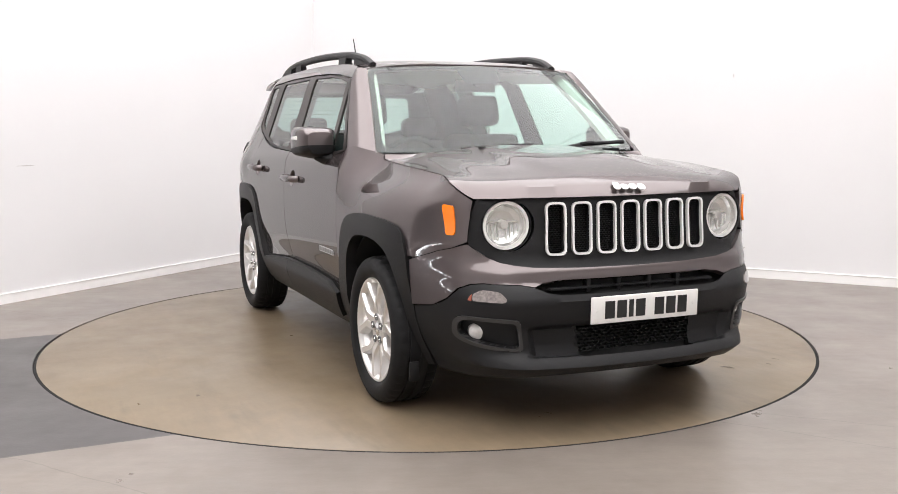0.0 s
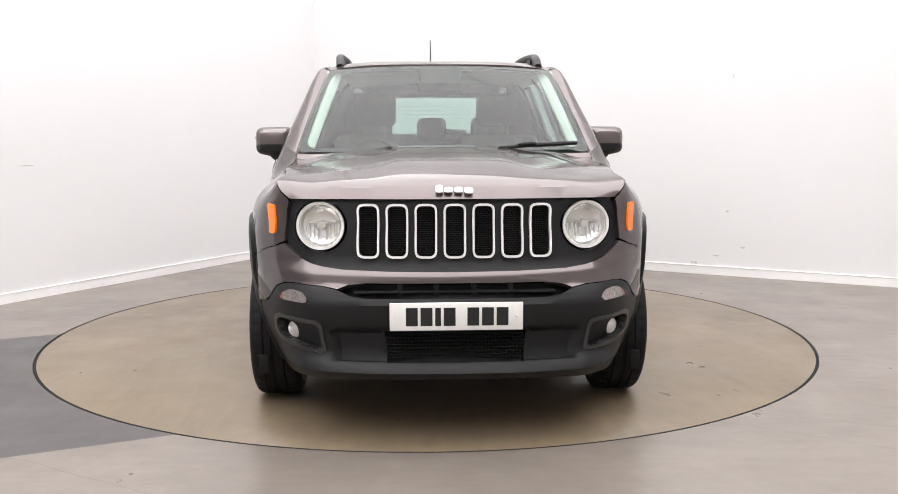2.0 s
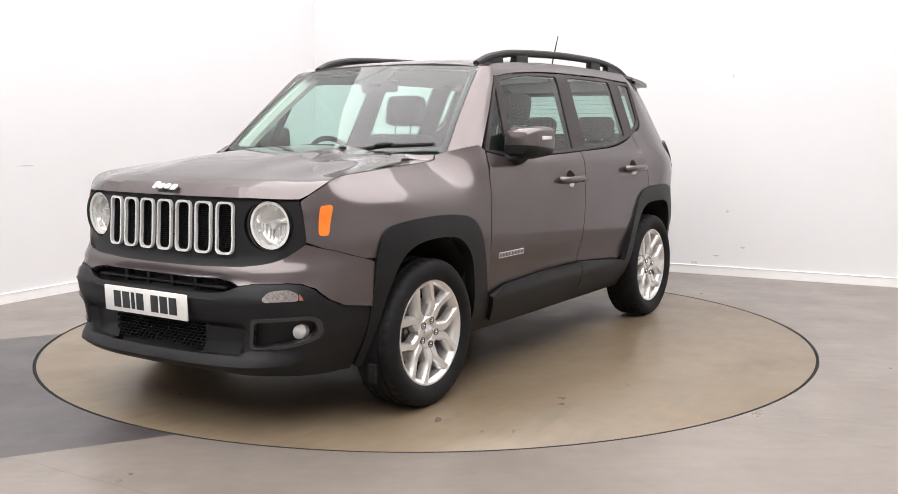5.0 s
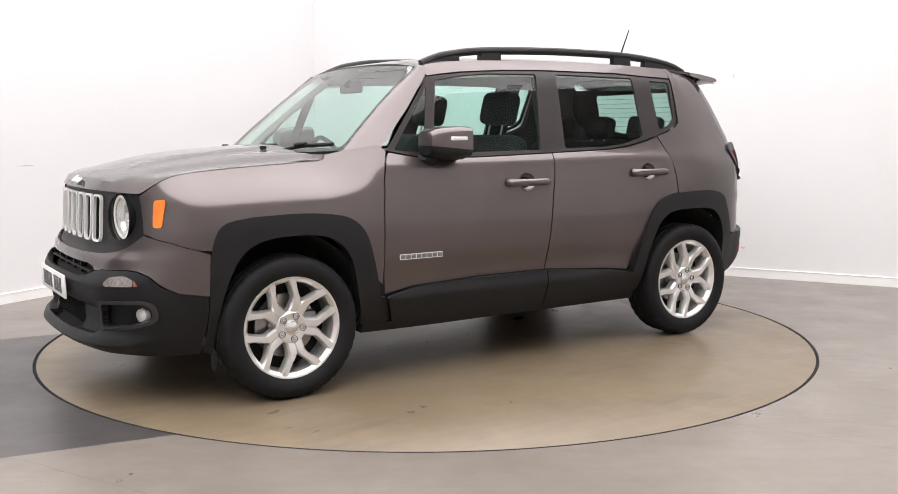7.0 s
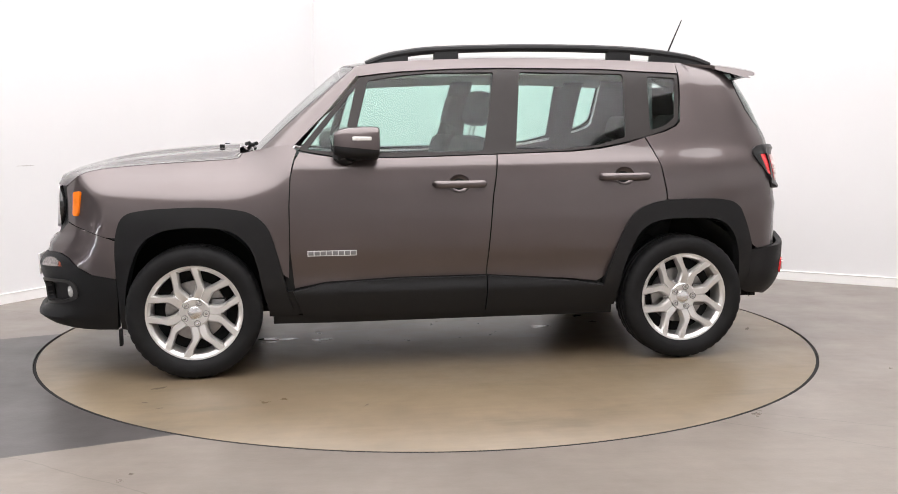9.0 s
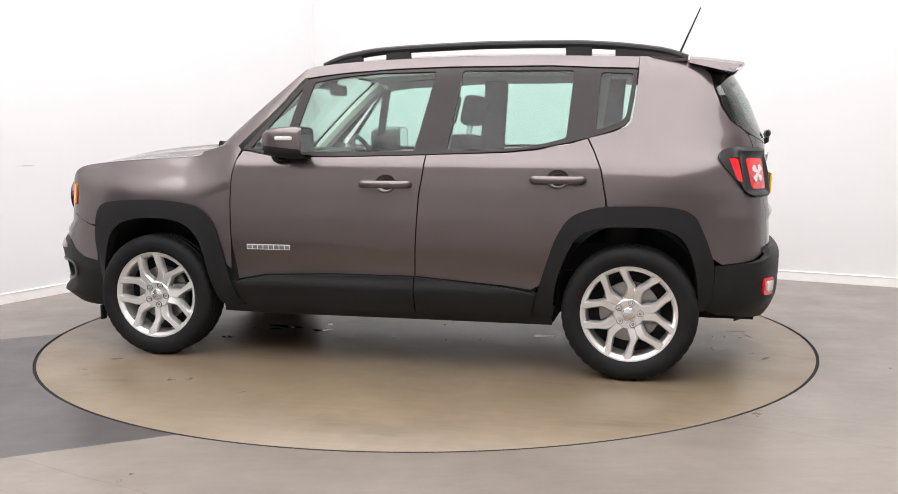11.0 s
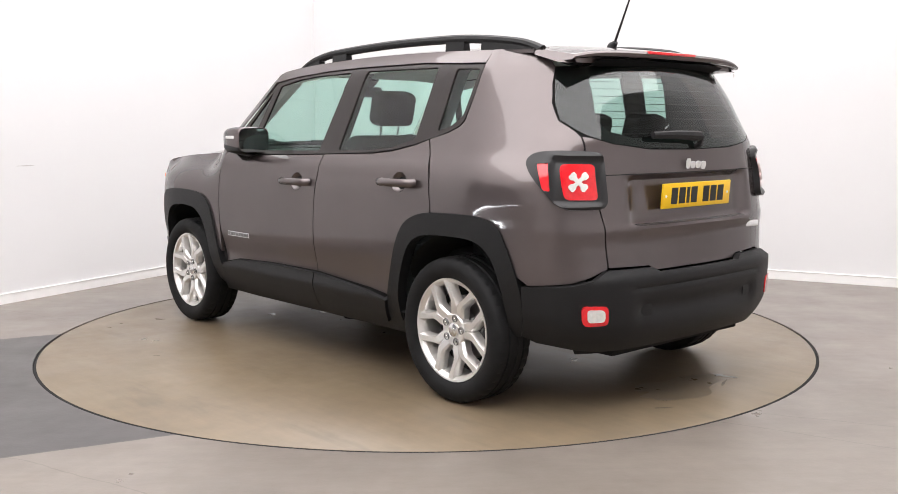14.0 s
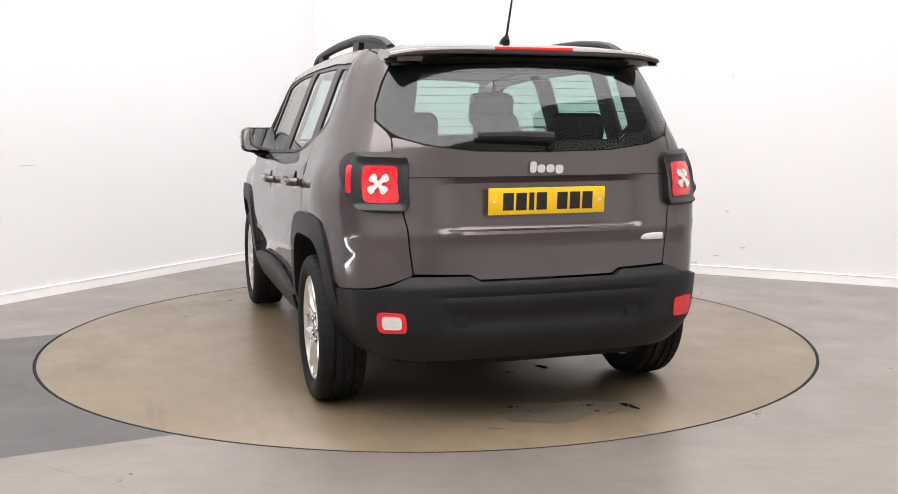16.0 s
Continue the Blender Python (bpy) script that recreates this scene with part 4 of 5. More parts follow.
def rear_end():
    # tailgate
    half = [(0, 0.632), (0.30, 0.632), (0.335, 0.654), (0.565, 0.660), (0.574, 0.75), (0.585, 0.848), (0.622, 1.0), (0.672, 1.12), (0.694, 1.208), (0.66, 1.204), (0.55, 1.176), (0.33, 1.152), (0, 1.147)]
    outline = tail(half) + [(2 * U_END - a, b) for a, b in tail(half)[::-1]]

    def fold(u, z):
        y = abs(tail_skin(u, z).y)
        recess = -0.030 * ease(z, 0.828, 0.845) * (1 - ease(z, 1.03, 1.045)) * (1 - ease(y, 0.40, 0.46))
        return recess + 0.007 * math.exp(-((z - 0.815) / 0.014) ** 2) * (1 - ease(y, 0.36, 0.52))
    gate = part("tailgate", panel_mesh(outline, tail_skin, (0.035, 0.0125), 0.018, bulge=fold), PAINT, CAR)
    seam = [(0, 1.046), (0.64, 1.046), (0.641, 1.050), (0, 1.050)]
    out = tail(seam) + [(2 * U_END - a, b) for a, b in tail(seam)[::-1]]
    part("shut_line", panel_mesh(out, tail_skin, (0.06, 0.02), 0.0, 0.0015), VOID, gate)
    # glass
    half = [(0, 1.152), (0.33, 1.157), (0.55, 1.181), (0.66, 1.210), (0.712, 1.236), (0.769, 1.278), (0.783, 1.35), (0.775, 1.43), (0.754, 1.503), (0, 1.525)]
    clear = [(0, 1.195), (0.42, 1.205), (0.56, 1.235), (0.62, 1.28), (0.62, 1.45), (0.60, 1.475), (0, 1.485)]
    outline = tail(half) + [(2 * U_END - a, b) for a, b in tail(half)[::-1]]
    hole = tail(clear) + [(2 * U_END - a, b) for a, b in tail(clear)[::-1]]
    g = part("rear_screen", panel_mesh(outline, tail_skin, (0.06, 0.04), 0.0, 0.0), REARGLASS, gate, "dark tinted rear screen")
    g.visible_shadow = False
    under = [(0, 1.140), (0.33, 1.145), (0.55, 1.168), (0.67, 1.197), (0.728, 1.226), (0.786, 1.268), (0.800, 1.35), (0.792, 1.43), (0.772, 1.515), (0, 1.54)]
    under = tail(under) + [(2 * U_END - a, b) for a, b in tail(under)[::-1]]
    part("rear_screen_band", panel_mesh(under, tail_skin, (0.06, 0.04), 0.0, -0.010, [hole]), BAND, g, "black printed band")
    bm = bmesh.new()
    for k in range(9):
        z = 1.22 + k * 0.032
        pts = [tail_skin(ur(0.62) + (2 * U_END - 2 * ur(0.62)) * i / 10, z) + Vector((0.012, 0, 0)) for i in range(11)]
        tube(bm, pts, 0.0012, 4)
    part("heater_lines", bm, TRIM, g)
    # wiper
    bm = bmesh.new()
    a, b = tail_skin(ur(0.33), 1.213) + Vector((-0.03, 0, 0)), tail_skin(ur(-0.03), 1.207) + Vector((-0.035, 0, 0))
    tube(bm, [a, a.lerp(b, 0.5) + Vector((-0.006, 0, 0.004)), b], lambda t: 0.012 + 0.006 * t, 8, squash=1.3)
    tube(bm, [b, b + Vector((0.0, 0, -0.035)), b + Vector((0.03, 0, -0.05))], 0.016, 8)
    part("rear_wiper", bm, PLASTIC, gate)
    emblem(gate, Matrix.Translation((-1.968, 0, 1.064)) @ pose(0, 0, 0, 8, 0, -90), 0.15, 0.046)
    bm = bmesh.new()
    p = tail_skin(ur(-0.50), 0.783)
    box(bm, p.x - 0.008, p.x + 0.008, -0.555, -0.44, 0.765, 0.795, 0.006)
    part("model_badge", bm, BADGE, gate, "small bright badge")
    plate(gate, (-1.978, 0, 0.948), -90, PLATE_Y, 4)
    # spoiler
    bm = bmesh.new()
    rows = []
    n = 24
    for i in range(n + 1):
        y = -0.592 + 1.184 * i / n
        f = abs(y) / 0.592
        tipx = -1.830 + 0.018 * f**2 + 0.030 * f**8
        roofx = -1.546
        zr = ROOF_C(roofx) - 0.032 * f**4
        zt = 1.578 - 0.012 * f**3 - 0.016 * f**8
        sect = [(roofx, zr), *((roofx + (tipx + 0.012 - roofx) * q, zr + (zt + 0.003 - zr) * q**1.4) for q in (0.3, 0.55, 0.8, 1.0)), (tipx + 0.004, zt - 0.001),
                (tipx, zt - 0.008), (tipx + 0.006, zt - 0.022 + 0.006 * f**6), (tipx + 0.014, zt - 0.027 + 0.008 * f**6), (tipx + 0.05, zt - 0.030 + 0.010 * f**6), (-1.755, zt - 0.052 + 0.020 * f**6), (-1.70, zt - 0.075 + 0.050 * f**6), (roofx, zr - 0.05 + 0.030 * f**6)]
        rows.append([bm.verts.new((x, y * (0.985 + 0.035 * ease(x, -1.86, -1.70) + 0.05 * min(max((zr - 0.006 - z) / 0.05, 0.0), 1.0)), z)) for x, z in sect])
    count = len(rows[0])
    for i in range(n):
        for k in range(count):
            bm.faces.new((rows[i][k], rows[i][(k + 1) % count], rows[i + 1][(k + 1) % count], rows[i + 1][k]))
    bm.faces.new(rows[0])
    bm.faces.new(rows[-1][::-1])
    bmesh.ops.recalc_face_normals(bm, faces=bm.faces)
    spoiler = part("spoiler", bm, PAINT, gate, "body-coloured roof spoiler")
    bm = bmesh.new()
    box(bm, -1.834, -1.80, -0.175, 0.175, 1.569, 1.583, 0.004)
    part("high_brake_light", bm, RED, spoiler, "thin red brake light")
    bm = bmesh.new()
    rows = []
    for i in range(n + 1):
        y = -0.47 + 0.94 * i / n
        f = abs(y) / 0.592
        zt = 1.578 - 0.012 * f**3 - 0.016 * f**8
        rows.append([bm.verts.new((x, y, z)) for x, z in ((-1.795 + 0.03 * f**4, zt - 0.036), (-1.775 + 0.02 * f**3, zt - 0.062 + 0.040 * f**4), (-1.74, zt - 0.082 + 0.080 * f**4), (-1.70, zt - 0.075 + 0.080 * f**4))])
    for a, b in zip(rows, rows[1:]):
        for k in range(3):
            bm.faces.new((a[k], a[k + 1], b[k + 1], b[k]))
    part("spoiler_underside", bm, BAND, spoiler, "matt black underside")
    # black rear bumper
    top = [(0, 0.624), (0.30, 0.624), (0.335, 0.646), (0.55, 0.650), (0.585, 0.648), (0.65, 0.616), (0.725, 0.597), (0.835, 0.583)]
    left = tail(top) + flank([(-1.738, 0.580), (-1.736, 0.45), (-1.732, 0.35)]) + tail([(0.82, 0.325), (0.70, 0.318), (0.3, 0.325), (0, 0.325)])
    outline = left + [(2 * U_END - a, b) for a, b in left[::-1]]

    def shape(u, z):
        p = tail_skin(u, z)
        y = abs(p.y)
        return tuck(u if u < U_END else 2 * U_END - u, z) + 0.045 * ease(-p.x, 1.76, 1.92) * (1 - 0.55 * ease(z, 0.60, 0.655)) - 0.018 * math.exp(-((z - 0.47) / 0.045) ** 2) * (1 - ease(y, 0.40, 0.46)) - 0.008 * math.exp(-((z - 0.565) / 0.006) ** 2) * (1 - ease(y, 0.45, 0.5))
    rb = part("rear_bumper", panel_mesh(outline, tail_skin, (0.03, 0.012), 0.03, 0.002, bulge=shape), PLASTIC, CAR, "matt black plastic rear bumper")
    for s in (1, -1):
        fn = skin if s > 0 else right_skin
        part("rear_fog_lamp", panel_mesh(tail(rounded([(0.704, 0.434), (0.704, 0.516), (0.602, 0.510), (0.602, 0.432)], 0.022, 3)), fn, (0.03, 0.03), 0.03, 0.052), RED, rb, "red bumper lamp")
        if s > 0:
            part("reversing_lamp", panel_mesh(tail(rounded([(0.686, 0.448), (0.686, 0.500), (0.620, 0.496), (0.620, 0.447)], 0.014, 3)), fn, (0.03, 0.03), 0.01, 0.058), CLEARLENS, rb, "clear reversing lamp")
        pad = rounded([(0.46, 0.435), (0.46, 0.51), (0.36, 0.505), (0.36, 0.43)], 0.015, 2)
        part("bumper_pad", panel_mesh(tail(pad), fn, (0.03, 0.03), 0.01, 0.034), PLASTIC, rb)
        tail_lamp(s, fn)
    # underside of the rear and exhaust valance
    bm = panel_mesh(tail([(0.72, 0.33), (0.70, 0.26)]) + [(2 * U_END - ur(0.70), 0.26), (2 * U_END - ur(0.72), 0.33)], tail_skin, (0.06, 0.03), 0.0, -0.03)
    part("valance", bm, VOID, rb)


def tail_lamp(s, fn):
    ub = [(ur(0.605), 1.141), (ur(0.571), 0.905), (ur(0.755), 0.907), (ur(0.800), 0.985), (ur(0.838), 1.09), (ur(0.828), 1.138), (ur(0.77), 1.148)]
    ub = rounded(ub, 0.06, 6)
    red = rounded([(ur(0.640), 1.092), (ur(0.615), 0.945), (ur(0.744), 0.948), (ur(0.768), 1.092)], 0.024, 4)
    side = rounded([(ur(0.817), 1.092), (ur(0.793), 1.094), (ur(0.783), 0.980), (ur(0.800), 0.986)], 0.008, 2)

    def ring(u, z):
        mu, mz = ur(0.70), 1.022
        far = max(abs(u - mu) / 0.145, abs(z - mz) / 0.12)
        return 0.014 * ease(far, 0.66, 0.86) * (1 - 0.5 * ease(far, 0.88, 1.0))
    lamp = part("tail_lamp", panel_mesh(ub, fn, (0.012, 0.012), 0.04, 0.016, [red, side], bulge=ring), SURROUND, CAR, "square red tail lamp in a black surround with a pale cross")
    part("lens", panel_mesh(red, fn, (0.03, 0.03), 0.01, 0.018), RED, lamp, "red lens")
    part("side_marker", panel_mesh(side, fn, (0.03, 0.03), 0.01, 0.020), RED, lamp, "red side marker")
    cu, cz = ur(0.698), 1.020
    for d in (1, -1):
        w, l = 0.0108, 0.047
        o = []
        for a, b in ((-l, -w), (-l * 0.88, -w * 1.5), (-l * 0.62, -w * 1.45), (-l * 0.42, -w * 0.8), (l * 0.42, -w * 0.8), (l * 0.62, -w * 1.45), (l * 0.88, -w * 1.5), (l, -w),
                     (l, w), (l * 0.88, w * 1.5), (l * 0.62, w * 1.45), (l * 0.42, w * 0.8), (-l * 0.42, w * 0.8), (-l * 0.62, w * 1.45), (-l * 0.88, w * 1.5), (-l, w)):
            ang = radians(42 * d)
            o.append((cu + a * math.cos(ang) - b * math.sin(ang), cz + a * math.sin(ang) + b * math.cos(ang)))
        part("cross", panel_mesh(o, fn, (0.05, 0.05), 0.005, 0.0235 + 0.0008 * d), CLEARLENS, lamp, "pale clear cross")


AMBER_DARK = material("dull_amber_lens", (0.30, 0.09, 0.06), 0.2, 0, 0.2, 60, coat=0.8)
LAMP_GREY = material("grey_lamp", (0.27, 0.24, 0.23), 0.2, 0.4, 0.3, 90, coat=0.8)
REARGLASS = glass_material("rear_glass", (0.50, 0.64, 0.60), 0.02, 1.7)


def plate(owner, at, turn, mat, tilt=0):
    m = Matrix.Translation(at) @ pose(0, 0, 0, 0, 0, turn) @ pose(0, 0, 0, tilt, 0, 0)
    bm = bmesh.new()
    box(bm, -0.26, 0.26, -0.006, 0.004, -0.0555, 0.0555, 0.004, m)
    ob = part("number_plate", bm, mat, owner, "number plate with dark bars")
    x = -0.197
    for k in range(7):
        if k == 4:
            x += 0.035
        w = 0.022 if k == 2 else 0.046
        bm = bmesh.new()
        box(bm, x, x + w, -0.0072, -0.0055, -0.036, 0.036, 0.0, m)
        part("plate_bar", bm, INK, ob)
        x += w + 0.011
    for sx in (-0.235, 0.235):
        bm = bmesh.new()
        lathe(bm, [(0.0, -0.0085), (0.006, -0.008), (0.007, -0.006)], 12, m @ Matrix.Translation((sx, 0, 0)))
        part("plate_screw", bm, PLATE_W, ob)


def wheel(x, s, phase):
    w = new("wheel")
    w.parent = CAR
    tagged(w, "silver split-spoke alloy wheel with a black tyre")
    w.matrix_basis = Matrix.Translation((x, s * 0.785, 0.335)) @ pose(0, 0, 0, 0, 0, 0 if s > 0 else 180)
    # tyre; outer face towards +y
    bm = bmesh.new()
    prof = [(0.236, 0.085), (0.246, 0.094), (0.262, 0.104), (0.285, 0.1085), (0.305, 0.106), (0.320, 0.098), (0.329, 0.088), (0.3335, 0.074), (0.3345, 0.060),
            (0.3345, 0.050), (0.328, 0.047), (0.328, 0.041), (0.335, 0.038), (0.335, 0.012), (0.328, 0.009), (0.328, -0.009), (0.335, -0.012), (0.335, -0.038), (0.328, -0.041), (0.328, -0.047),
            (0.3345, -0.050), (0.3335, -0.074), (0.329, -0.088), (0.315, -0.10), (0.28, -0.108), (0.246, -0.094), (0.236, -0.085)]
    notch = {5: 0.001, 6: 0.004, 7: 0.0045, 8: 0.0035, 20: 0.0035, 21: 0.0045, 22: 0.004}
    lathe(bm, prof, 160, wave=lambda i, k: -notch.get(i, 0) * (k % 4 == 0))
    part("tyre", bm, RUBBER, w, "black tyre", 28)
    bm = bmesh.new()
    lathe(bm, [(0.228, 0.088), (0.237, 0.090), (0.2395, 0.086), (0.236, 0.078), (0.224, 0.074), (0.214, 0.055), (0.208, 0.0), (0.205, -0.07), (0.225, -0.09), (0.236, -0.088)][::1], 96)
    lathe(bm, [(0.214, 0.072), (0.228, 0.088)], 96)
    rim = part("rim", bm, ALLOY, w, "silver alloy rim")
    # five forked spokes
    bm = bmesh.new()
    for k in range(5):
        base = radians(phase + 72 * k)
        for side in (1, -1):
            # arm from hub to rim
            path = [(0.045, 0.30, 0.066), (0.075, 0.23, 0.071), (0.100, 0.185, 0.077), (0.122, 0.170, 0.080), (0.140, 0.205, 0.082), (0.162, 0.285, 0.083), (0.190, 0.350, 0.085), (0.228, 0.405, 0.087)]
            half = [0.022, 0.0245, 0.0240, 0.0225, 0.0205, 0.0190, 0.0190, 0.0235]
            prev = None
            for (r, da, y), hw in zip(path, half):
                a = base + side * da
                c = Vector((math.cos(a) * r, 0, math.sin(a) * r))
                t = Vector((-math.sin(a), 0, math.cos(a)))
                ring = [bm.verts.new(c + t * q * hw + Vector((0, yy, 0))) for q, yy in ((-1.12, y - 0.045), (-1.0, y - 0.012), (-0.64, y), (0.64, y), (1.0, y - 0.012), (1.12, y - 0.045))]
                if prev:
                    for i in range(5):
                        bm.faces.new((prev[i], prev[i + 1], ring[i + 1], ring[i]))
                prev = ring
    bmesh.ops.recalc_face_normals(bm, faces=bm.faces)
    part("spokes", bm, ALLOY, w, "split alloy spokes", 25)
    bm = bmesh.new()
    lathe(bm, [(0.0, 0.072), (0.034, 0.071), (0.037, 0.068), (0.040, 0.072), (0.068, 0.0745), (0.076, 0.068), (0.080, 0.03)], 40)
    part("hub", bm, ALLOY, w)
    bm = bmesh.new()
    lathe(bm, [(0.0, 0.080), (0.024, 0.079), (0.031, 0.075), (0.032, 0.064)], 32)
    part("hub_cap", bm, CHROME, w, "round silver hub cap")
    for k in range(5):
        a = radians(phase + 72 * k)
        m = Matrix.Translation((math.cos(a) * 0.056, 0, math.sin(a) * 0.056))
        bm = bmesh.new()
        lathe(bm, [(0.0165, 0.055), (0.0165, 0.0790), (0.0150, 0.0795), (0.0140, 0.068), (0.0, 0.066)], 14, m)
        # the bolt hole's shade is painted by the darker alloy
        part("nut_recess", bm, ALLOY_DARK, w)
        bm = bmesh.new()
        lathe(bm, [(0.0, 0.082), (0.005, 0.081), (0.0072, 0.078), (0.0072, 0.06)], 6, m)
        part("wheel_nut", bm, CHROME, w)
    bm = bmesh.new()
    lathe(bm, [(0.0, 0.012), (0.07, 0.012), (0.085, 0.0), (0.150, 0.0), (0.150, -0.02), (0.0, -0.02)], 48)
    part("brake_disc", bm, STEEL, w)
    bm = bmesh.new()
    box(bm, -0.15, -0.075, -0.03, 0.03, -0.06, 0.06, 0.012)
    part("brake_caliper", bm, ALLOY_DARK, w)
    bm = bmesh.new()
    lathe(bm, [(0.0, -0.03), (0.206, -0.03)], 48)
    part("dust_shield", bm, VOID, w)


def wheel_house(x, s):
    bm = bmesh.new()
    arc = []
    for k in range(25):
        a = math.pi * (-0.01 + 1.02 * k / 24)
        arc.append((x + 0.385 * math.cos(a), 0.325 + 0.452 * math.sin(a)))
    outer = [bm.verts.new((a, s * (0.66 + 0.205 * ease(b, 0.36, 0.62)), b)) for a, b in arc]
    inner = [bm.verts.new((a, s * 0.50, b)) for a, b in arc]
    for k in range(24):
        bm.faces.new((outer[k], outer[k + 1], inner[k + 1], inner[k]))
    bm.faces.new(inner)
    part("wheel_arch_liner", bm, VOID, CAR)


def mirror(s):
    m = Matrix.Diagonal((1, s, 1, 1))
    bm = bmesh.new()
    # shell: rounded box, flat towards the rear
    rows = []
    n = 20
    for x, k in ((0.365, 0.90), (0.372, 0.97), (0.40, 1.0), (0.46, 0.99), (0.52, 0.93), (0.56, 0.82), (0.585, 0.62), (0.592, 0.3)):
        ring = []
        for i in range(n):
            a = 2 * math.pi * i / n
            c, sn = math.cos(a), math.sin(a)
            e = 0.42
            yy = 0.905 + 0.105 * k * math.copysign(abs(c) ** e, c)
            zz = 1.178 + 0.078 * k * math.copysign(abs(sn) ** e, sn)
            if zz < 1.15 and yy < 0.95:
                zz -= 0.012
            ring.append(bm.verts.new(m @ Vector((x, yy, zz))))
        rows.append(ring)
    for a, b in zip(rows, rows[1:]):
        for i in range(n):
            bm.faces.new((a[i], a[(i + 1) % n], b[(i + 1) % n], b[i]))
    bm.faces.new(rows[-1])
    bmesh.ops.recalc_face_normals(bm, faces=bm.faces)
    low = bm.copy()
    for part_bm, keep in ((bm, 1), (low, -1)):
        bmesh.ops.bisect_plane(part_bm, geom=part_bm.verts[:] + part_bm.edges[:] + part_bm.faces[:], plane_co=(0.45, 0, 1.147), plane_no=(0.10 * keep, 0, -keep), clear_outer=True)
    mir = part("door_mirror", bm, PAINT, CAR, "body-coloured door mirror with a black base")
    part("mirror_base", low, PLASTIC, mir, "black plastic lower housing")
    bm = bmesh.new()
    tube(bm, [m @ Vector((0.50, 0.90, 1.105)), m @ Vector((0.52, 0.87, 1.09)), m @ Vector((0.55, 0.82, 1.095))], lambda t: 0.040 + 0.012 * t, 12, squash=0.65)
    box(bm, 0.44, 0.57, 0.84 * s - 0.05, 0.84 * s + 0.06, 1.085, 1.11, 0.01)
    part("mirror_arm", bm, PLASTIC, mir)
    bm = bmesh.new()
    ring = [bm.verts.new(m @ Vector((0.368, 0.905 + 0.093 * math.copysign(abs(math.cos(a)) ** 0.45, math.cos(a)), 1.178 + 0.066 * math.copysign(abs(math.sin(a)) ** 0.45, math.sin(a))))) for a in (2 * math.pi * i / 24 for i in range(24))]
    bm.faces.new(ring)
    part("mirror_glass", bm, MIRROR, mir, "mirror glass")
    bm = bmesh.new()
    box(bm, 0.405, 0.50, s * 1.004 - 0.008, s * 1.004 + 0.008, 1.186, 1.206, 0.005)
    part("mirror_indicator", bm, CLEARLENS, mir, "clear repeater lamp")


MIRROR = material("mirror", (0.8, 0.85, 0.84), 0.03, 1.0)


def handle(x0, x1, z, s, owner=None):
    y = 0.905
    bm = bmesh.new()
    pts = [(x0, s * (y - 0.012), z), (x0 - 0.02, s * (y + 0.018), z), ((x0 + x1) / 2, s * (y + 0.026), z), (x1 + 0.02, s * (y + 0.018), z), (x1, s * (y - 0.012), z)]
    tube(bm, smooth(pts, 4), 0.017, 10, squash=1.15)
    h = part("door_handle", bm, PAINT, CAR, "body-coloured door handle")
    fn = skin if s > 0 else right_skin
    cx = (x0 + x1) / 2
    uc = us(cx)

    def hollow(u, zz):
        return -0.030 * max(0.0, 1 - ((u - uc) / 0.056) ** 2 - ((zz - z) / 0.048) ** 2) ** 0.6
    part("handle_cup", panel_mesh(cup_ring(cx, z), fn, (0.009, 0.009), 0.0, -0.0005, bulge=hollow), PAINT, h)


def roof_rail(s):
    bm = bmesh.new()
    top = smooth([(0.39, 1.590), (0.30, 1.625), (0.206, 1.646), (0.022, 1.668), (-0.416, 1.684), (-0.8, 1.684), (-1.10, 1.674), (-1.398, 1.640), (-1.535, 1.598)], 5)
    tube(bm, [(a, s * (0.568 - 0.02 * ease(abs(a + 0.55), 0.6, 1.0)), b - 0.011) for a, b in top], 0.0225, 10, squash=0.95)
    rail = part("roof_rail", bm, PLASTIC, CAR, "raised black roof rail")
    xs, zs = [-p[0] for p in top], [p[1] for p in top]
    for a, b in ((0.385, 0.17), (0.03, -0.10), (-0.93, -1.06), (-1.18, -1.53)):
        bm = bmesh.new()
        rows = []
        for k in range(7):
            x = a + (b - a) * k / 6
            yc = 0.568 - 0.02 * ease(abs(x + 0.55), 0.6, 1.0)
            zt, base = float(np.interp(-x, xs, zs)), ROOF_C(x) - 0.035
            zt = max(zt, base + 0.004)
            rows.append([bm.verts.new((x, s * (yc + q * 0.5), z)) for q, z in ((0.044, base), (0.030, zt), (-0.030, zt), (-0.044, base))])
        for p, q in zip(rows, rows[1:]):
            for k in range(4):
                bm.faces.new((p[k], p[(k + 1) % 4], q[(k + 1) % 4], q[k]))
        bm.faces.new(rows[0])
        bm.faces.new(rows[-1])
        bmesh.ops.recalc_face_normals(bm, faces=bm.faces)
        part("rail_foot", bm, PLASTIC, rail)


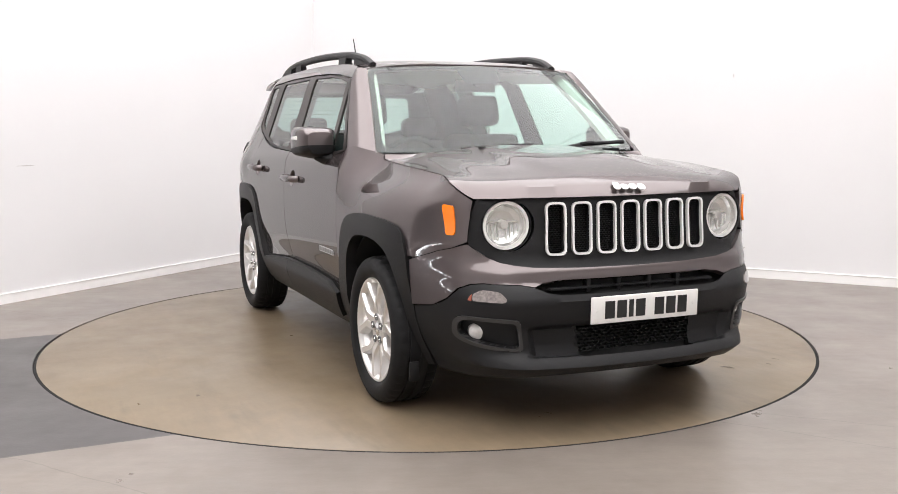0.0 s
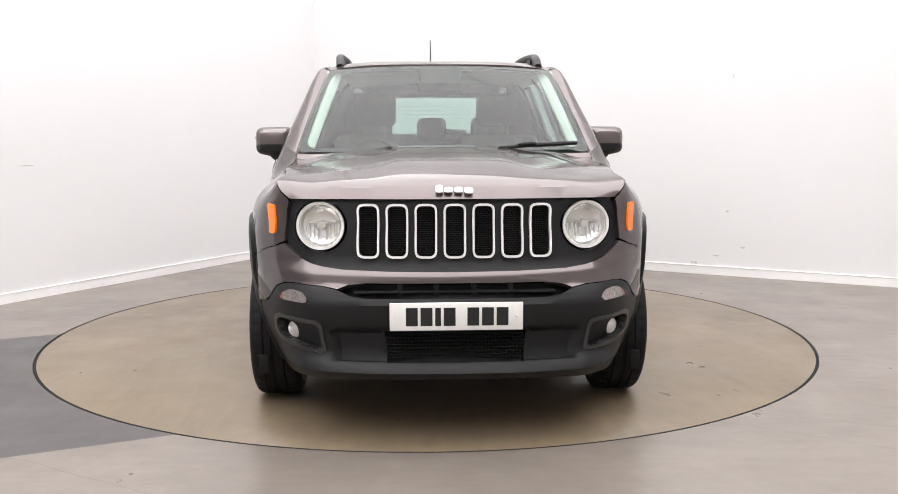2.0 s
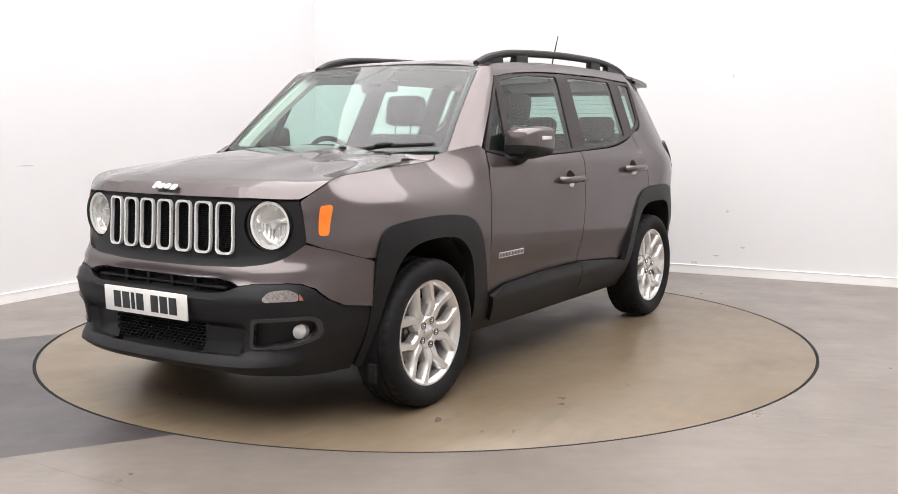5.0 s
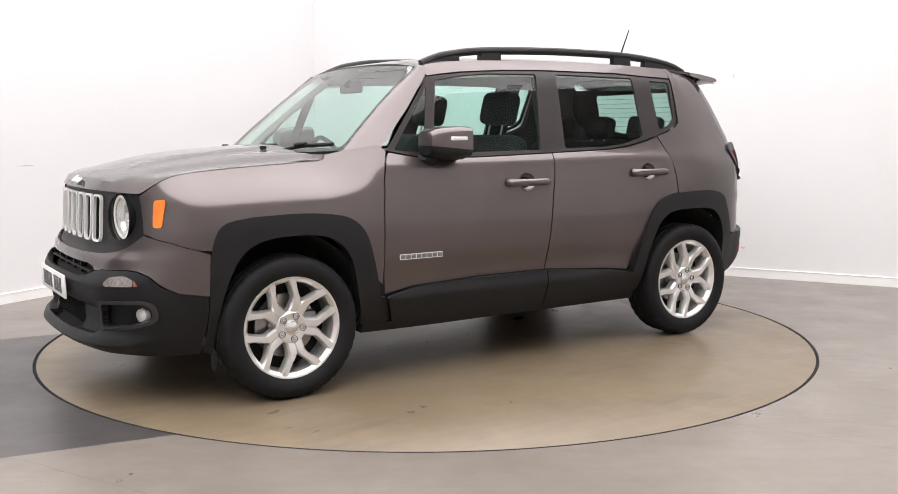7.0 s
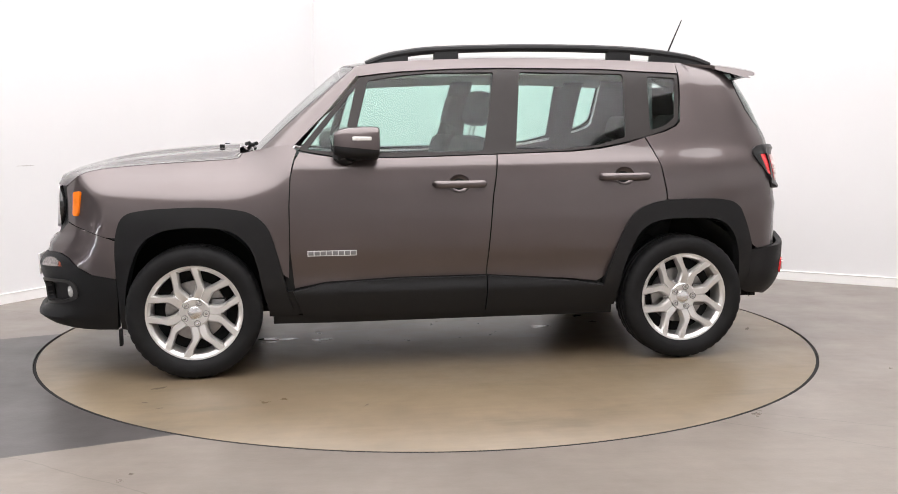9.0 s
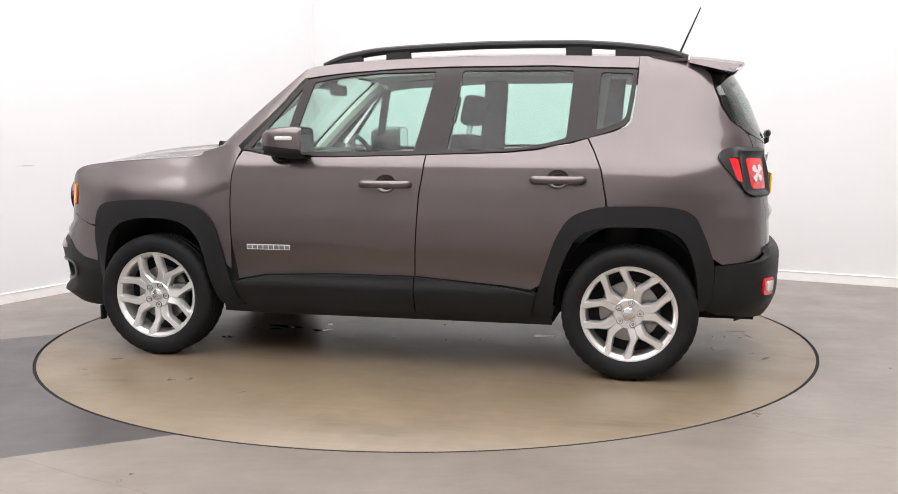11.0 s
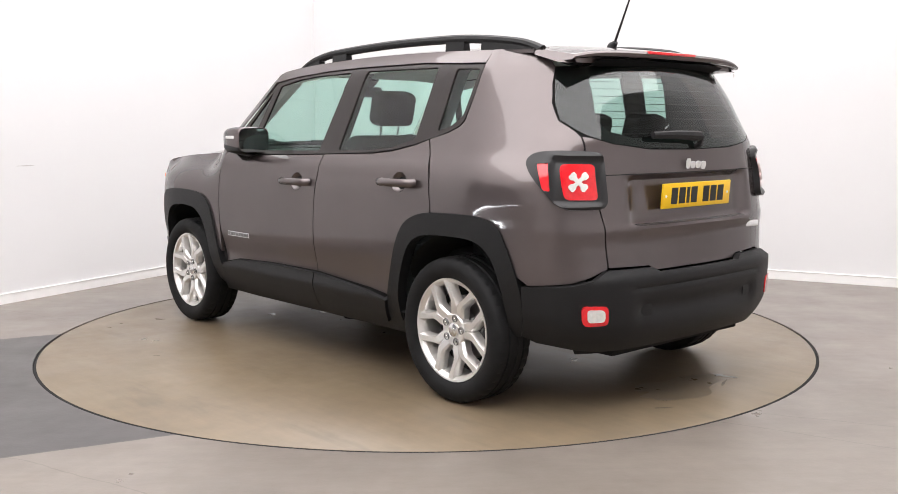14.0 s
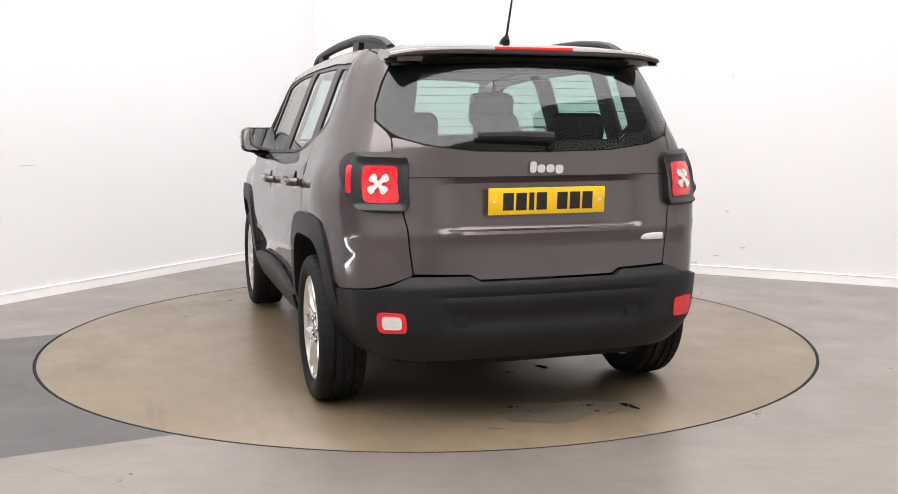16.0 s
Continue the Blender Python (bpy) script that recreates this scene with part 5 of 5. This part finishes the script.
def antenna():
    bm = bmesh.new()
    tube(bm, [(-1.47, 0, 1.612), (-1.48, 0, 1.64), (-1.50, 0, 1.652)], lambda t: 0.030 - 0.018 * t, 12)
    ob = part("antenna", bm, PLASTIC, CAR, "short black whip antenna")
    bm = bmesh.new()
    tube(bm, [(-1.49, 0, 1.645), (-1.60, 0, 1.90)], lambda t: 0.0065 - 0.003 * t, 8)
    part("whip", bm, PLASTIC, ob)


def front_wiper(pts):
    bm = bmesh.new()
    tube(bm, pts, 0.010, 8)
    part("wiper", bm, PLASTIC, CAR, "black windscreen wiper")


def underbody():
    bm = bmesh.new()
    box(bm, -1.9, 1.95, -0.48, 0.48, 0.26, 0.30)
    box(bm, -0.9, 0.9, -0.80, 0.80, 0.255, 0.32)
    box(bm, 0.9, 1.7, -0.45, 0.45, 0.30, 0.80)
    part("underbody", bm, VOID, CAR, "dark underbody")


def wipers_and_text():
    w = lambda s, r, o=0.02: windscreen_map(s, r) + Vector((0.7, 0, 0.7)) * o
    front_wiper([w(0.30, -0.01), w(0.55, 0.02, 0.03), w(0.92, 0.045, 0.03)])
    front_wiper([w(0.50, 0.0, 0.05), w(0.62, 0.02, 0.045)])
    front_wiper([w(-0.42, 0.0), w(-0.1, 0.015, 0.028), w(0.12, 0.02, 0.028)])
    for s in (1, -1):
        y = 0.8905
        bm = bmesh.new()
        box(bm, 0.478, 0.724, s * y - 0.001, s * y + 0.001, 0.608, 0.636, 0.0)
        badge = part("door_badge", bm, BADGE, CAR, "narrow bright badge with a row of dark blocks")
        x = 0.720
        for k in range(8):
            bm = bmesh.new()
            box(bm, x - 0.026, x, s * (y + 0.002) - 0.001, s * (y + 0.002) + 0.001, 0.612, 0.632, 0.0005)
            part("badge_block", bm, ALLOY_DARK, badge)
            x -= 0.0305


def seat(x, y, wide, tall=0.62, rear=False):
    st = new("seat")
    st.parent = CAR
    tagged(st, "dark fabric car seat with a headrest")
    m = Matrix.Translation((x, y, 0.50))
    bm = bmesh.new()
    box(bm, -0.25, 0.27, -wide / 2, wide / 2, 0.0, 0.17, 0.05, m)
    part("cushion", bm, FABRIC, st)
    lean = m @ Matrix.Translation((-0.22, 0, 0.12)) @ pose(0, 0, 0, 0, -14, 0)
    bm = bmesh.new()
    box(bm, -0.09, 0.07, -wide / 2, wide / 2, 0.0, tall, 0.055, lean, 3)
    part("backrest", bm, FABRIC, st)
    n = 3 if rear else 1
    for k in range(n):
        yy = 0 if n == 1 else (-0.42, 0, 0.42)[k]
        hw = 0.13 if not (rear and k == 1) else 0.105
        hh = tall + (0.06 if not rear else 0.02)
        bm = bmesh.new()
        box(bm, -0.06, 0.055, yy - hw, yy + hw, hh, hh + (0.19 if not rear else 0.15), 0.04, lean, 3)
        hr = part("headrest", bm, FABRIC, st)
        bm = bmesh.new()
        for d in (-0.06, 0.06):
            tube(bm, [lean @ Vector((0, yy + d, tall - 0.03)), lean @ Vector((0, yy + d, hh + 0.05))], 0.006, 6)
        part("headrest_posts", bm, STEEL, hr)


def cabin():
    seat(0.16, 0.38, 0.50, 0.60)
    seat(0.16, -0.38, 0.50, 0.60)
    seat(-0.98, 0.0, 1.28, 0.545, True)
    bm = bmesh.new()
    box(bm, 0.55, 1.0, -0.70, 0.70, 0.72, 1.06, 0.06, None, 3)
    box(bm, 0.52, 0.80, -0.60, -0.14, 1.04, 1.12, 0.05, None, 3)
    box(bm, 0.75, 0.99, -0.66, 0.66, 1.04, 1.115, 0.03, None, 3)
    part("dashboard", bm, TRIM, CAR, "dark grey dashboard")
    bm = bmesh.new()
    m = Matrix.Translation((0.46, -0.37, 1.02)) @ pose(0, 0, 0, 0, -66, 0)
    tube(bm, [m @ Vector((0.185 * math.cos(a), 0.185 * math.sin(a), 0)) for a in (2 * math.pi * i / 32 for i in range(32))], 0.015, 8, True)
    sw = part("steering_wheel", bm, TRIM, CAR, "black steering wheel")
    bm = bmesh.new()
    box(bm, -0.07, 0.07, -0.08, 0.08, -0.03, 0.02, 0.02, m)
    box(bm, -0.02, 0.02, -0.18, 0.18, -0.015, 0.0, 0.005, m)
    part("wheel_boss", bm, TRIM, sw)
    bm = bmesh.new()
    box(bm, 0.50, 0.53, -0.12, 0.12, 1.44, 1.505, 0.012)
    box(bm, 0.515, 0.555, -0.02, 0.02, 1.47, 1.515, 0.01)
    im = part("interior_mirror", bm, TRIM, CAR, "black interior mirror")
    # sensor housing at the top of the screen
    bm = panel_mesh(rounded([(-0.17, 0.77), (0.17, 0.77), (0.20, 0.96), (-0.20, 0.96)], 0.05, 4), windscreen_map, (0.08, 0.06), 0.0, -0.0045)
    part("sensor_housing", bm, BAND, im)
    for s in (1, -1):
        fn = skin if s > 0 else right_skin
        for px in ((-0.20, -0.36), (-0.97, -1.12), (-1.27, -1.62)):
            o = [(px[0], 1.10), (px[1], 1.10), (px[1] - 0.05, 1.575), (px[0] - 0.07, 1.575)]
            part("pillar_trim", panel_mesh(flank(o), fn, (0.06, 0.06), 0.0, -0.045), TRIM, CAR)
        o = [(0.44, 1.50), (0.2, 1.522), (-0.3, 1.545), (-0.86, 1.543), (-1.3, 1.525), (-1.3, 1.60), (-0.3, 1.60), (0.42, 1.56)]
        part("roof_side_trim", panel_mesh(flank(o), fn, (0.1, 0.04), 0.0, -0.03), HEADLINER, CAR)
    bm = bmesh.new()
    box(bm, -1.86, -1.28, -0.62, 0.62, 0.92, 0.95, 0.01)
    part("parcel_shelf", bm, TRIM, CAR, "dark parcel shelf")


body_panels()
front_end()
top_panels()
rear_end()
plate(CAR, (2.146, 0, 0.520), 90, PLATE_W, 2)
for wx in (1.286, -1.286):
    for ws in (1, -1):
        wheel(wx, ws, (42 if wx > 0 else 32) if ws > 0 else (12 if wx > 0 else 50))
        wheel_house(wx, ws)
for ms in (1, -1):
    mirror(ms)
    roof_rail(ms)
    handle(0.075, -0.178, 0.963, ms)
    handle(-0.808, -1.058, 0.993, ms)
antenna()
underbody()
wipers_and_text()
cabin()


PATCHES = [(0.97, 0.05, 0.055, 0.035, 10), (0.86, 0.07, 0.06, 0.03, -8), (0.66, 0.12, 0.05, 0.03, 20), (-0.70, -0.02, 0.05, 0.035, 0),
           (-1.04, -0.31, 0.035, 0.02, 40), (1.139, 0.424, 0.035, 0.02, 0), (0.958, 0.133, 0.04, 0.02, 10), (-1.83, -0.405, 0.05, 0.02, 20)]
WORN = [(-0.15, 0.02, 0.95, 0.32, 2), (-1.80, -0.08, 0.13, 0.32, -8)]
DIRT = [(1.48, 1.076, 0.030, 0.018, 30), (1.514, 1.319, 0.012, 0.008, 0), (0.89, -1.549, 0.014, 0.010, 0), (1.441, 1.428, 0.02, 0.007, 15), (0.515, 1.536, 0.016, 0.006, 60), (-1.96, 0.28, 0.05, 0.008, 60), (-1.90, -0.29, 0.06, 0.007, -70)]
DA, DB = (-0.4993, -0.8665), (0.8665, -0.4993)
MARKS = [((-2.922, 1.246, 0.981), DA, 0.075, 0.004), ((2.503, 2.172, 0.543), DB, 0.014, 0.010), ((2.516, 2.164, 1.664), DB, 0.006, 0.014),
         ((2.272, 2.305, 0.095), DB, 0.030, 0.010), ((2.430, 2.213, 0.165), DB, 0.028, 0.006), ((2.621, 2.103, 0.246), DB, 0.020, 0.008)]


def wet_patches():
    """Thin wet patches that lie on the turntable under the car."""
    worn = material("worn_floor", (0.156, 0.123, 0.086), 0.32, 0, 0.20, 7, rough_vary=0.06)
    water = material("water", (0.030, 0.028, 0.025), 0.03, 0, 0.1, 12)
    rng = random.Random(4)
    grime = material("deck_grime", (0.105, 0.079, 0.053), 0.5, 0, 0.3, 30)
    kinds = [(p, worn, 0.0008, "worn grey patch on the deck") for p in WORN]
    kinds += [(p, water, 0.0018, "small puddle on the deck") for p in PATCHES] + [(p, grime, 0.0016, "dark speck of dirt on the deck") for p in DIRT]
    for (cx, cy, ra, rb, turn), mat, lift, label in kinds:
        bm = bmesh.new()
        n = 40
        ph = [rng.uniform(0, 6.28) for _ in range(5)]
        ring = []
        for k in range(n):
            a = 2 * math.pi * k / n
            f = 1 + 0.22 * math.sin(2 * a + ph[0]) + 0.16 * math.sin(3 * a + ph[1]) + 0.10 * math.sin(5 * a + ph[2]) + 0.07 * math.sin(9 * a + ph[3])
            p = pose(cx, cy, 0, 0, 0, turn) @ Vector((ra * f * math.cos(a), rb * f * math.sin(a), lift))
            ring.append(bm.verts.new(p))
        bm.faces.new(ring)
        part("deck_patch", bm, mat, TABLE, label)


def wall_marks():
    scuff = material("wall_scuff", (0.52, 0.50, 0.49), 0.8, 0, 0.15, 30)
    for i, (p, along, w, h) in enumerate(MARKS):
        bm = bmesh.new()
        ang = math.degrees(math.atan2(along[1], along[0]))
        m = pose(*p, 0, 0, ang)
        n = 14
        vs = [bm.verts.new(m @ Vector((w * math.cos(2 * math.pi * k / n) * (1 + 0.2 * math.sin(3 * k + i)), 0, h * math.sin(2 * math.pi * k / n) * (1 + 0.3 * math.sin(2 * k + i))))) for k in range(n)]
        bm.faces.new(vs)
        tagged(finish("trim", bm, scuff), "faint grey scuff on the wall", "scuff", kind="structure")


# ---------------------------------------------------------------- what moves
def motions():
    walk(TABLE, [(t, pose(0, 0, 0, 0, 0, a)) for t, a in TURN])
    walk(CAR, [(t, pose(0, 0, 0, 0, 0, a) @ pose(*CAR_OFFSET, 0.001)) for t, a in TURN])


wet_patches()
wall_marks()
motions()
